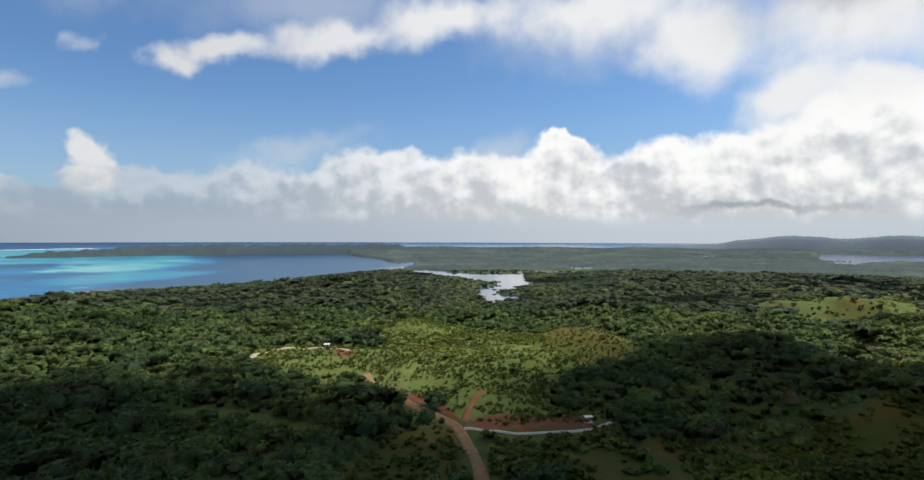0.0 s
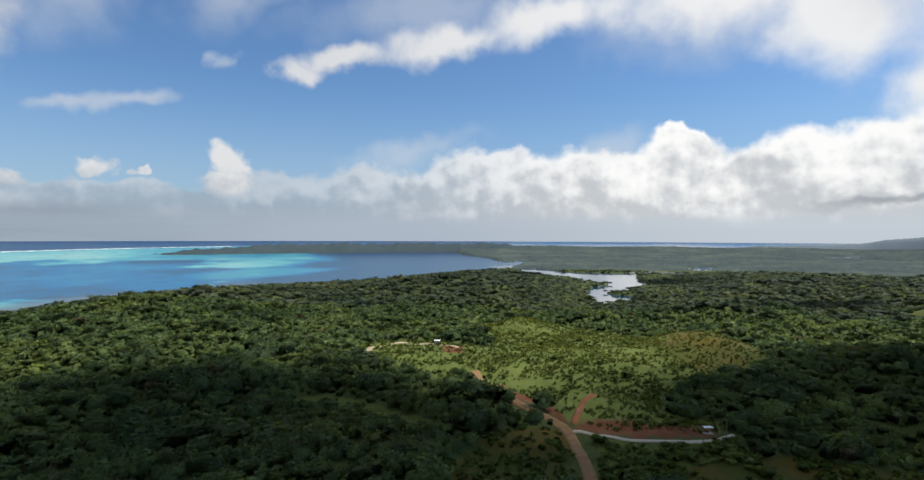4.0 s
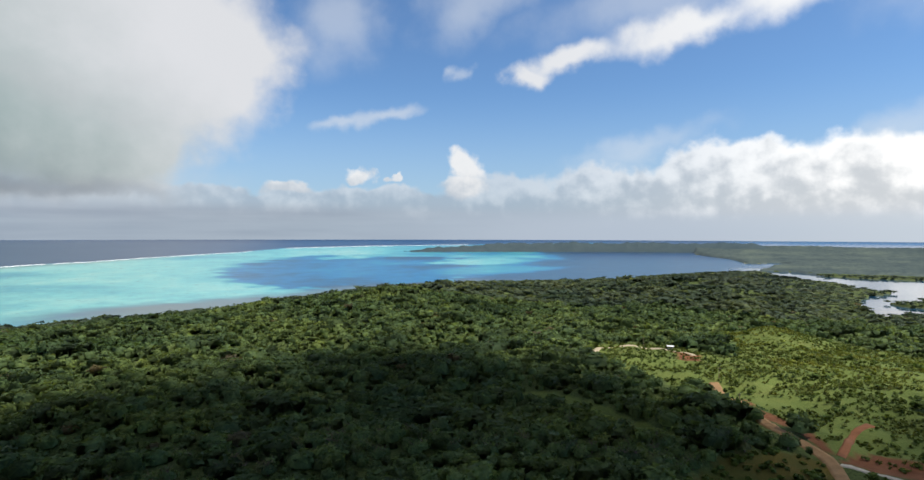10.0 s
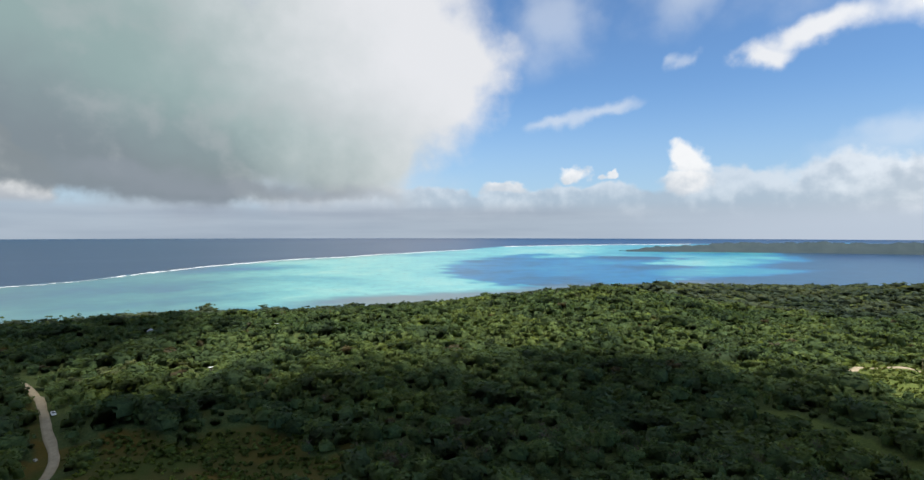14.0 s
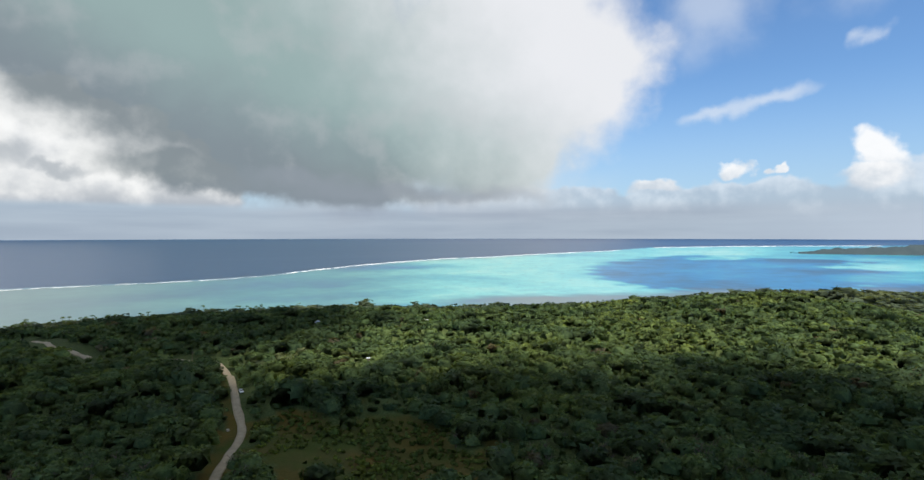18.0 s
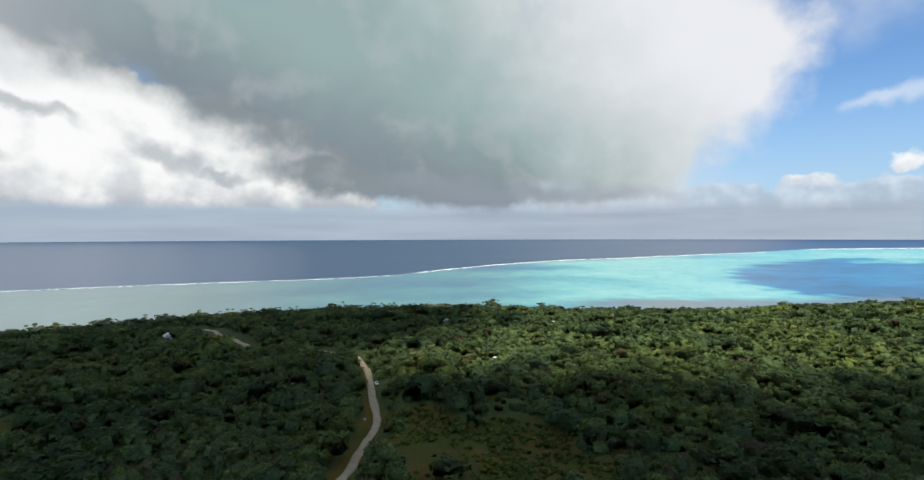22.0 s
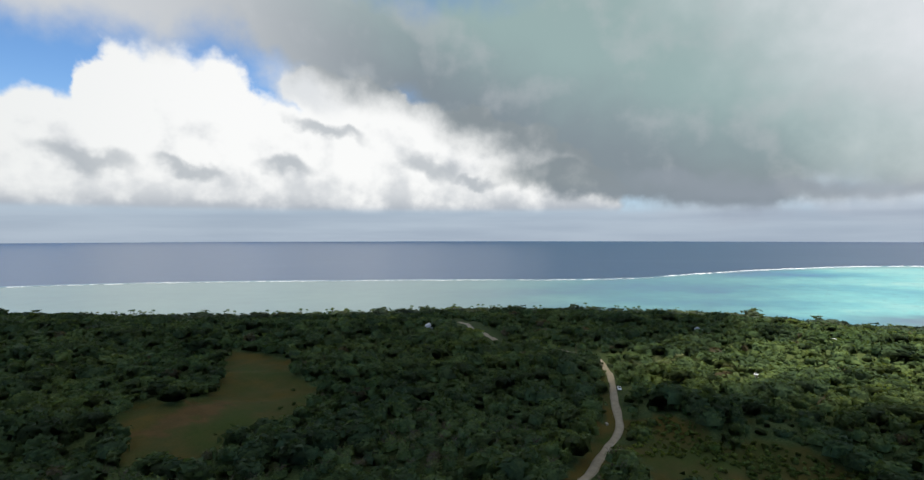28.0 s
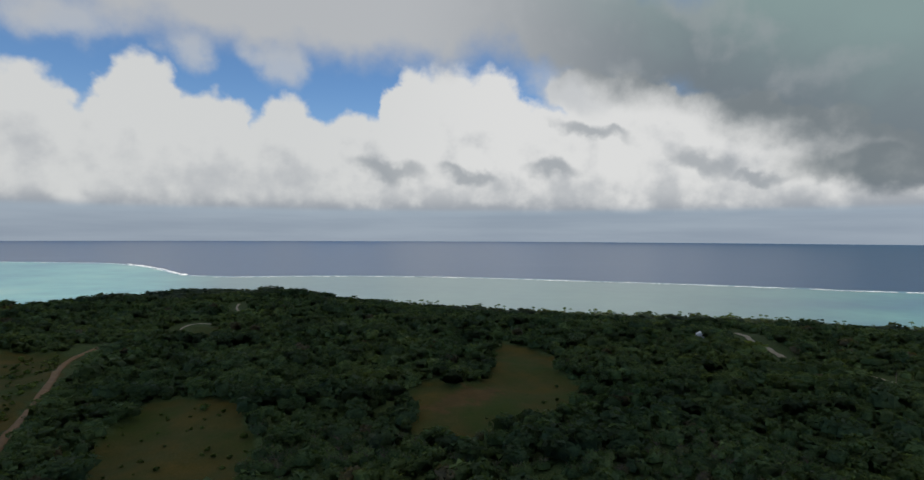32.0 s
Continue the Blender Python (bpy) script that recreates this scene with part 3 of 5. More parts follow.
# sheltered waters inside the land, in the plan's metres
CREEK = [(-208, 2140), (-114, 2119), (-35, 1955), (53, 1908), (187, 1919), (217, 1910), (188, 1744), (183, 1556), (202, 1500), (167, 1420), (113, 1284), (85, 1251), (70, 1235), (82, 1199), (130, 1183), (107, 1080), (72, 1043), (58, 1020), (54, 1002), (47, 1068), (41, 1121), (28, 1241), (59, 1376), (99, 1468), (86, 1475), (50, 1505), (28, 1585), (-4, 1670), (-57, 1712), (-98, 1810), (-162, 1895)]
ARMS = [([(217, 1910), (265, 1934), (299, 1972), (306, 1898), (326, 1859), (364, 1924)], 28), ([(432, 2116), (465, 2197), (503, 2284)], 38), ([(612, 2561), (642, 2539)], 34), ([(1290, 3380), (1509, 3560), (1600, 3520), (1790, 3700)], 150), ([(2950, 8000), (2651, 6960), (3050, 7010)], 240)]
EAST_BAY = [(2139, 3496), (2648, 4131), (3291, 4749), (3496, 4862), (2936, 4156), (2803, 3762), (2989, 3664), (3283, 3686), (2900, 2500), (2348, 2580), (2193, 2640), (2073, 2700), (1922, 2630), (1700, 2440), (1660, 2500), (1740, 2726)]


def inlet_gap(az, d):
    """Below 0 inside the sheltered waters."""
    x, y = -np.sin(np.radians(az)) * d, np.cos(np.radians(az)) * d
    best = np.where(inside(x, y, CREEK, 5.0, 21), -1.0, 9.0)
    for line, w in ARMS:
        best = np.minimum(best, line_gap(x, y, line) / w - 1)
    best = np.where(inside(x, y, EAST_BAY, 12.0, 23), -1.0, best)
    return best


def creek_gap(az, d):
    """Distance from the creek and its arms."""
    x, y = -np.sin(np.radians(az)) * d, np.cos(np.radians(az)) * d
    gap = line_gap(x, y, CREEK + CREEK[:1])
    for line, w in ARMS[:3]:
        gap = np.minimum(gap, line_gap(x, y, line) - w)
    return np.maximum(gap, 0)


def swell(az, d):
    """Rolling hills between the roads, the pasture and the shore."""
    x, y = -np.sin(np.radians(az)) * d, np.cos(np.radians(az)) * d
    gap = np.full(np.shape(x), 1e9)
    for line, _ in ROADS:
        gap = np.minimum(gap, line_gap(x, y, line))
    gap = np.where(inside(x, y, PASTURE, 0.0), 0.0, np.minimum(gap, line_gap(x, y, PASTURE + PASTURE[:1])))
    free = smooth(8, 75, gap) * smooth(150, 230, d) * smooth(2100, 1300, d) * smooth(120, 330, shore(az) - d) * smooth(40, 220, line_gap(x, y, CREEK + CREEK[:1]))
    north = smooth(26, 12, az) * smooth(-170, -100, az)
    free = free * np.where(inside(x, y, HOLLOW, 0.0) | inside(x, y, SOUTH_FIELD, 0.0), 0.3, 1.0)
    tall = (4.5 + 8.5 * north) * wave_noise(x, y, 190 + 0 * x, 61, 3)
    tall = tall + north * (11 * np.exp(-((x - 175) / 60) ** 2 - ((y - 345) / 70) ** 2) + 9 * np.exp(-((x - 330) / 80) ** 2 - ((y - 560) / 110) ** 2) + 7 * np.exp(-((x + 190) / 60) ** 2 - ((y - 560) / 70) ** 2))
    return free * tall


def relief(az, d):
    h = land_height(az, d)
    base = np.where(d > 2600, np.minimum(h, 9.0), h)
    bay = (az > 9.5) & (d > shore(az))
    h = np.where(bay | (d > 4200), np.minimum(h, -4), base)
    h = np.where((az < 11.3) & (d > 2720 + 60 * np.sin(az * 1.7) + 260 * np.maximum(az - 7, 0)) & (d < 4700), np.maximum(h, 4.0), h)
    h = h + np.where((h > 1.2) & (d < 2600), swell(az, d), 0.0)
    gap = inlet_gap(az, d)
    h = np.where((d > 950) & (d < 2600), np.minimum(h, 1.8 + 0.05 * creek_gap(az, d)), h)      # low banks
    return np.where(gap < 0.25, np.minimum(h, -4 + (gap + 0.05) * 22), h)


def masks(x, y, d):
    """Shares of grass, dry grass, bare earth and sand."""
    grass = inside(x, y, PASTURE) | inside(x, y, BELOW_ROAD, 2) | inside(x, y, EAST_MEADOW, 14) | (line_gap(x, y, GRASS_STRIP) < 8) 
    dry = (inside(x, y, EAST_MEADOW, 14) & (wave_noise(x, y, 120, 93, 3) > 0.1)) | (line_gap(x, y + 4, WEST_ROAD) < 2.4) | inside(x, y, KNOLL, 4) | inside(x, y, RED_FIELD, 5) | inside(x, y, VERGE, 3) | inside(x, y, HOLLOW, 3) | inside(x, y, NEAR_MEADOW, 5) | (inside(x, y, PASTURE) & (np.hypot((x - 104) / 42, (y - 425) / 75) + 0.4 * wave_noise(x, y, 34, 91) < 0.9)) | inside(x, y, SOUTH_FIELD, 4) | inside(x, y, SCRUBLAND, 20)
    soil = inside(x, y, CUT_BANK, 1.0) | inside(x, y, ROAD_BANK, 1.5) | inside(x, y, YARD, 2) | (np.hypot((x + 205) / 30, (y + 185) / 13) + 0.5 * wave_noise(x, y, 18, 77) < 0.75)
    return grass, dry, soil


def link_mesh(name, verts, faces, material, parent=None, flat=True):
    """A mesh object from arrays; faces: an (n, 3) or (n, 4) array."""
    verts, faces = np.asarray(verts, np.float32), np.asarray(faces, np.int32)
    me = bpy.data.meshes.new(name)
    n, k = faces.shape
    me.vertices.add(len(verts))
    me.vertices.foreach_set("co", verts.ravel())
    me.loops.add(n * k)
    me.loops.foreach_set("vertex_index", faces.ravel())
    me.polygons.add(n)
    me.polygons.foreach_set("loop_start", np.arange(0, n * k, k, dtype=np.int32))
    me.polygons.foreach_set("loop_total", np.full(n, k, np.int32))
    me.polygons.foreach_set("use_smooth", np.full(n, not flat))
    me.materials.append(material)
    me.update()
    me.validate()
    ob = new(name, me)
    ob.parent = parent
    return ob


def rounded_normals(ob, normals):
    """Shades loose leaves as the rounded mass they hang on."""
    ob.data.normals_split_custom_set_from_vertices(normals)


def attribute(ob, name, values):
    a = ob.data.attributes.new(name, "FLOAT", "POINT")
    a.data.foreach_set("value", np.asarray(values, np.float32).ravel())


def grid_faces(rows, cols, closed=False):
    i, j = np.meshgrid(np.arange(rows - 1), np.arange(cols if closed else cols - 1), indexing="ij")
    k = (j + 1) % cols
    return np.stack([i * cols + j, i * cols + k, (i + 1) * cols + k, (i + 1) * cols + j], -1).reshape(-1, 4)


def part(name, bm, material, parent, label=""):
    """Links a bmesh as one mesh object under a thing or a part."""
    me = bpy.data.meshes.new(name)
    bm.to_mesh(me)
    bm.free()
    me.materials.append(material)
    ob = new(name, me)
    ob.parent = parent
    return tagged(ob, label)


def wooded(x, y):
    d, az = np.hypot(x, y), bearing_of(x, y)
    ok = relief(az, d) > 1.3
    near = d < 1300
    g, dr, so = masks(x, y, d)
    ok &= ~((g | dr | so) & near)
    for line, w in ROADS:
        ok &= line_gap(x, y, line) > w / 2 + (4.0 if line is COAST_TRACK else np.where(d > 380, 10.0, 2.6))
    ok &= ~((x > 4) & (x < 62) & (y > 196) & (y < 250))
    ok &= ~((line_gap(x, y + 9, PAVED_ROAD) < 7.5) & (x > 26) & (x < 66))
    for hx, hy in CLEARED:
        ok &= np.hypot(x - hx, y - hy) > 11
    return ok


CLEARED = [(-491, -177), (-470, -170), (-510, 56), (-485, 53), (-347, 68), (54, 242), (-101, 424), (-380, 488), (-833, 213), (-301, -4), (-585, 153), (-607, 135), (-495, 148)]


# ---- the ground: one sheet from under the camera to the horizon ----
ground_d = np.concatenate([[0.01, 12, 40, 90], np.linspace(130, 460, 90), np.geomspace(465, 2600, 150), np.geomspace(2640, 12500, 80)])
ground_az = np.concatenate([np.arange(-62, 178, 0.5), np.arange(178, 298, 4.0)])
DG, AG = np.meshgrid(ground_d, ground_az, indexing="ij")
AGW = (AG + 180) % 360 - 180
HG = relief(AGW, DG)
RG, LG = rise(DG)
XG, YG = -np.sin(np.radians(AG)), np.cos(np.radians(AG))
thick = wooded(XG * DG, YG * DG)                       # ground raised as undergrowth, to fill dark gaps below the crowns
for line, w in ROADS:
    thick &= line_gap(XG * DG, YG * DG, line) > w / 2 + 9
thick = thick * smooth(150, 200, DG) * smooth(2300, 1900, DG)
for _ in range(2):
    thick = (thick * 2 + np.roll(thick, 1, 0) + np.roll(thick, -1, 0) + np.roll(thick, 1, 1) + np.roll(thick, -1, 1)) / 6
HG = HG + thick * (1.2 + 0.7 * wave_noise(XG * DG, YG * DG, 26, 85, 3) + 1.2 * smooth(600, 900, DG))
ground = link_mesh("ground", np.stack([XG * RG, YG * RG, HG + LG], -1).reshape(-1, 3), grid_faces(len(ground_d), len(ground_az), True), GROUND, flat=False)
tagged(ground, "green island ground with pasture, bare red earth and sandy shore", "ground", kind="structure")
g_mask, d_mask, s_mask = masks(XG * DG, YG * DG, DG)
# grass colour muted past 620 m, toning distance into the meadow
attribute(ground, "grass", g_mask * np.where(DG > 620, 0.55, 1.0))
attribute(ground, "dry", d_mask * np.where(YG * DG > 300, 0.85, 1.0))
attribute(ground, "soil", s_mask * np.where(XG * DG < -150, 0.4, 1.0))
attribute(ground, "sand", smooth(2.2, 0.8, HG) * (DG > 500))

# ---- the sea: lagoon, reef and ocean ----
REEF = [(20, 9000), (33, 6700), (43, 5800), (51, 5000), (55, 3970), (61, 3350), (67, 2850), (71.3, 2680), (76, 2380), (80.8, 2100), (84.5, 1890), (88.7, 1690), (93, 1605), (99, 1555),
        (109, 1545), (119.6, 1555), (128, 1610), (137, 1670), (145, 1715), (155, 1745), (159, 1870), (161.8, 2400), (164.4, 2780), (172, 3140), (190, 3500)]


def reef_at(az):
    return np.interp(az, [r[0] for r in REEF], [r[1] for r in REEF])


sea_d = EYE / np.tan(np.radians(np.concatenate([np.linspace(10.5, 1.2, 150), np.linspace(1.16, 0.52, 20)])))
sea_az = np.concatenate([np.arange(-62, 178, 0.36), np.arange(178, 298, 4.0)])
DS, AS = np.meshgrid(sea_d, sea_az, indexing="ij")
ASW = (AS + 180) % 360 - 180
RS, LS = rise(DS)
ES = -np.degrees(np.arctan(EYE / DS))
fine = wave_noise(ASW * 14, ES * 170, 55, 35, 4)
streaks = 0.8 * wave_noise(ASW * 14, ES * 150, 260, 31, 5) + 0.35 * fine        # stretched in the camera's angles, so that the bars lie level in its view
blotch = wave_noise(-np.sin(np.radians(AS)) * DS, np.cos(np.radians(AS)) * DS, 700, 33, 5)
reef_gap = (reef_at(ASW) - DS) / np.maximum(DS, 1)
shoal = 0.80 + 0.17 * streaks + 0.12 * blotch
shoal = shoal - 0.24 * smooth(67, 83, ASW)                   # darker green water off the western beach
shoal = shoal + 0.16 * smooth(90, 120, ASW)                  # paler water further west, by bearing
pool = np.hypot((ASW - 44.5 - 1.5 * streaks) / 13.0, (ES + 3.75 + 0.35 * blotch) / 1.6)
shoal = shoal - 0.44 * smooth(1.06, 0.88, pool + 0.10 * fine)
bay = smooth(33, 27, ASW + 2.5 * streaks + 3.0 * (ES + 3.4)) 
shoal = shoal * (1 - bay) + 0.20 * bay
tongue = smooth(1.2, 0.6, np.hypot((ASW - 30.5) / 7.0, (ES + 3.55 + 0.04 * (ASW - 30)) / 0.42) + 0.35 * streaks)
shoal = shoal + tongue * (0.62 - shoal) * 0.8
outer = smooth(0.0, -0.035, reef_gap)
shoal = shoal * (1 - outer)
still = smooth(10, 6, ASW)
shoal = shoal * (1 - still) + 0.16 * still
shoal = shoal - 0.22 * smooth(-2.6, -1.9, ES) * smooth(46, 38, ASW) * (1 - outer)
coral = smooth(250, 130, DS - shore(ASW) + 40 * streaks) * smooth(24, 38, ASW) * smooth(78, 62, ASW) * 0.9
shoal = shoal - 0.4 * coral
coral = np.maximum(coral, 0.65 * smooth(0.10, 0.0, reef_gap) * smooth(-0.01, 0.0, reef_gap) * smooth(50, 70, ASW))
# the coral grey laid over the whole western lagoon, by bearing
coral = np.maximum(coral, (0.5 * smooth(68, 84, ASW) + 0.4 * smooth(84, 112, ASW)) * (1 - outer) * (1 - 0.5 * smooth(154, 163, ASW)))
sea = link_mesh("water", np.stack([-np.sin(np.radians(AS)) * RS, np.cos(np.radians(AS)) * RS, LS], -1).reshape(-1, 3), grid_faces(len(sea_d), len(sea_az), True), WATER, flat=False)
tagged(sea, "turquoise lagoon and deep blue ocean round the island", "sea", kind="structure")
attribute(sea, "shoal", np.clip(shoal, 0, 1))
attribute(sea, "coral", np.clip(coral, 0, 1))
# both are camera angles: bearing, and drop below eye level
attribute(sea, "along", ASW * 14)
attribute(sea, "view_drop", ES * 150)
attribute(sea, "weedy", 0.55 * (1 - outer) * (1 - still) * (1 - bay) * smooth(120, 95, ASW))
slick = np.clip(wave_noise(ASW * 5, ES * 170, 320, 37, 3), 0, 1) * outer
lee = smooth(80, 106, ASW) * 0.05 * outer               # smooth water under the still air of the cloud
attribute(sea, "calm", np.maximum(smooth(9.5, 5.0, ASW) * np.where(DS > 5200, 0.6, np.where(DS > 2300, 0.3, 1.0)), np.maximum(0.08 * slick, lee)))


def surf(name, az0, az1, gap, step, wide, seed, crest=1.0):
    """A line of breaking waves along the reef, made of many torn crests."""
    rng = np.random.RandomState(seed)
    verts, faces = [], []
    az = az0
    while az < az1:
        d = float(reef_at(az)) * (1 + gap) + rng.normal(0, 12 * crest)
        span = step * rng.uniform(0.5, 1.6)
        w = wide * rng.uniform(0.25, 1.2) * (0.6 + 0.6 * abs(math.sin(az * 0.8 + seed)))
        if rng.rand() < 0.9:
            base = len(verts)
            for k, (f, up) in enumerate(((-0.5, 0.2), (-0.15, 1.6), (0.1, 2.0), (0.5, 0.25))):
                for s in (0, 1, 2):
                    a = az + span * s / 2
                    dd = float(reef_at(a)) / float(reef_at(az)) * d + f * w * (1.0 if s == 1 else 0.35) + rng.normal(0, 3)
                    r, lift = rise(dd)
                    verts.append((-math.sin(radians(a)) * float(r), math.cos(radians(a)) * float(r), float(lift) + 0.3 + up * crest * (1 if s == 1 else 0.4)))
            for q in range(3):
                for s in range(2):
                    o = base + q * 3 + s
                    faces.append((o, o + 1, o + 4, o + 3))
        az += span * 0.8
    ob = link_mesh(name, verts, faces, FOAM, flat=False)
    return tagged(ob, "white line of surf breaking on the reef", "surf", kind="stuff")


surf("reef_surf", 54.0, 86.0, 0.0, 0.5, 40, 1)
surf("reef_surf", 86.0, 178.0, 0.0, 0.5, 14, 2, 0.4)
surf("reef_surf", 33.0, 51.5, 0.0, 0.7, 260, 3)
surf("reef_surf", 158.5, 163.0, 0.03, 0.3, 90, 4)

# ---- clouds that shade the island, out of view high on the sun's side ----
def shaded(x, y):
    """The part of the plan that lies in cloud shade."""
    az, d = bearing_of(x, y), np.hypot(x, y)
    reach = np.interp(az, (-60, -25, -14, -10, -6, 5, 12, 18, 26, 32, 40, 48, 58, 68, 75, 80, 85, 93), (480, 460, 370, 290, 228, 222, 222, 236, 284, 328, 338, 320, 330, 335, 316, 280, 238, 228))
    near = d < reach
    west = (az > 92 - 11 * smooth(400, 520, d)) & (az < 180) & (d < shore(az) - 85)
    return near | west


def lump(rng, radius):
    """A squashed, knobbly ball of vapour."""
    bm = bmesh.new()
    bmesh.ops.create_icosphere(bm, subdivisions=2, radius=1.0)
    off = Vector(rng.uniform(0, 50, 3))
    for v in bm.verts:
        k = 1 + 0.45 * noise.noise(v.co * 1.7 + off) + 0.2 * noise.noise(v.co * 4.1 + off)
        v.co = Vector((v.co.x * k * radius, v.co.y * k * radius, v.co.z * k * radius * 0.45))
    vs = np.array([v.co[:] for v in bm.verts])
    fs = np.array([[v.index for v in f.verts] for f in bm.faces])
    bm.free()
    return vs, fs


def cloud_bank(name, label, cells, radius, seed, top=3000.0):
    rng = np.random.RandomState(seed)
    lumps = [lump(rng, 1.0) for _ in range(6)]
    shift = np.array(SUN_WAY) / SUN_WAY.z * (top - 35)
    verts, faces, n = [], [], 0
    for x, y, k in cells:
        vs, fs = lumps[rng.randint(6)]
        verts.append(vs * radius * k * rng.uniform(0.85, 1.2) + (x + shift[0], y + shift[1], top + rng.uniform(-30, 30)))
        faces.append(fs + n)
        n += len(vs)
    return tagged(link_mesh(name, np.concatenate(verts), np.concatenate(faces), CLOUD, flat=False), label, "cloud", kind="structure")


# lumps stand up-sun of the shaded() outline, so their shadow fills it
rng = np.random.RandomState(5)
cells = []
for gx in np.arange(-1000, 640, 62.0):
    for gy in np.arange(-1240, 640, 62.0):
        x, y = gx + rng.uniform(-22, 22), gy + rng.uniform(-22, 22)
        if shaded(np.array(x), np.array(y)) and math.hypot(x, y) < 1240:
            cells.append((x, y, 1.0))
cloud_bank("cloud", "unseen grey cloud placed to shade the near slopes", cells, 58, 3)
# small unseen clouds, added only for patches of shade further off
cells = [(x, y, k) for x, y, k in ((330, 900, 1.0), (420, 930, 0.8), (900, 1300, 1.4), (-330, 560, 0.5), (120, 1100, 0.8), (560, 620, 1.0), (640, 660, 0.9), (250, 1500, 1.2), (-120, 1750, 1.0))]
cloud_bank("cloud", "small unseen clouds added to dapple the land with shade", cells, 75, 6)


# ---- far woods and hills ----
def leaf_cards(centres, normals, size, rng):
    """One small three-cornered leaf clump a centre, facing about its normal: verts (n, 3, 3)."""
    n = len(centres)
    ref = rng.normal(size=(n, 3))
    u = np.cross(normals, ref)
    u /= np.linalg.norm(u, axis=1, keepdims=True) + 1e-9
    v = np.cross(normals, u)
    s = size * rng.uniform(0.6, 1.4, (n, 1))
    asp = rng.uniform(0.6, 1.05, (n, 1))
    droop = normals * s * rng.uniform(-0.5, 0.15, (n, 1))
    return np.stack([centres + u * s * 1.15, centres - u * s * 0.6 + v * s * asp + droop, centres - u * s * rng.uniform(0.4, 0.9, (n, 1)) - v * s * asp], 1)


def crown_cards(rng, count, size, lobes=5, rings=4, segs=8):
    """A crown one metre in radius with its base at 0: a knobbly inner dome under clumps of leaves on several uneven lobes."""
    cs, ns = [], []
    lob = [(rng.uniform(0.15, 0.62), rng.uniform(0, 6.283), rng.uniform(0.3, 0.66), rng.uniform(0.32, 0.55)) for _ in range(lobes - 1)] + [(0.0, 0.0, 0.6, 0.55)]
    while len(cs) < count:
        r, a, z, rad = lob[rng.randint(lobes)]
        d = rng.normal(size=3)
        d[2] = abs(d[2]) - 0.2
        d /= np.linalg.norm(d)
        p = np.array([r * math.cos(a), r * math.sin(a), z]) + d * rad * rng.uniform(0.8, 1.22)
        cs.append(p)
        nrm = d + rng.normal(size=3) * 0.5
        ns.append(nrm / np.linalg.norm(nrm))
    cards = leaf_cards(np.array(cs), np.array(ns), size, rng)
    dome = []
    for i in range(rings):
        f = i / (rings - 1)
        ring = []
        for k in range(segs):
            a = 6.2832 * (k + 0.5 * i) / segs
            rr = 0.74 * math.cos(f * 1.5) * rng.uniform(0.8, 1.1) + 0.02
            ring.append((rr * math.cos(a), rr * math.sin(a), 0.18 + 0.66 * math.sin(f * 1.5) * rng.uniform(0.82, 1.12)))
        dome.append(ring)
    tris = []
    for i in range(rings - 1):
        for k in range(segs):
            p, q, r, t = dome[i][k], dome[i][(k + 1) % segs], dome[i + 1][(k + 1) % segs], dome[i + 1][k]
            tris += [[p, q, t], [q, r, t]]
    return np.concatenate([np.array(tris), cards]), len(tris)


def scatter(rng, step, d0, d1, az0, az1):
    """Jittered places in a sector of the plan."""
    g = np.arange(-d1, d1, step)
    x, y = [q.ravel() for q in np.meshgrid(g, g)]
    d = np.hypot(x, y)
    az = bearing_of(x, y)
    az = np.where(az < -90, az + 360, az)
    k = (d > d0 - step) & (d < d1 + step) & (az > az0) & (az < az1)
    x, y = x[k] + rng.uniform(-0.42, 0.42, k.sum()) * step, y[k] + rng.uniform(-0.42, 0.42, k.sum()) * step
    d = np.hypot(x, y)
    k = (d > d0) & (d < d1)
    return x[k], y[k]


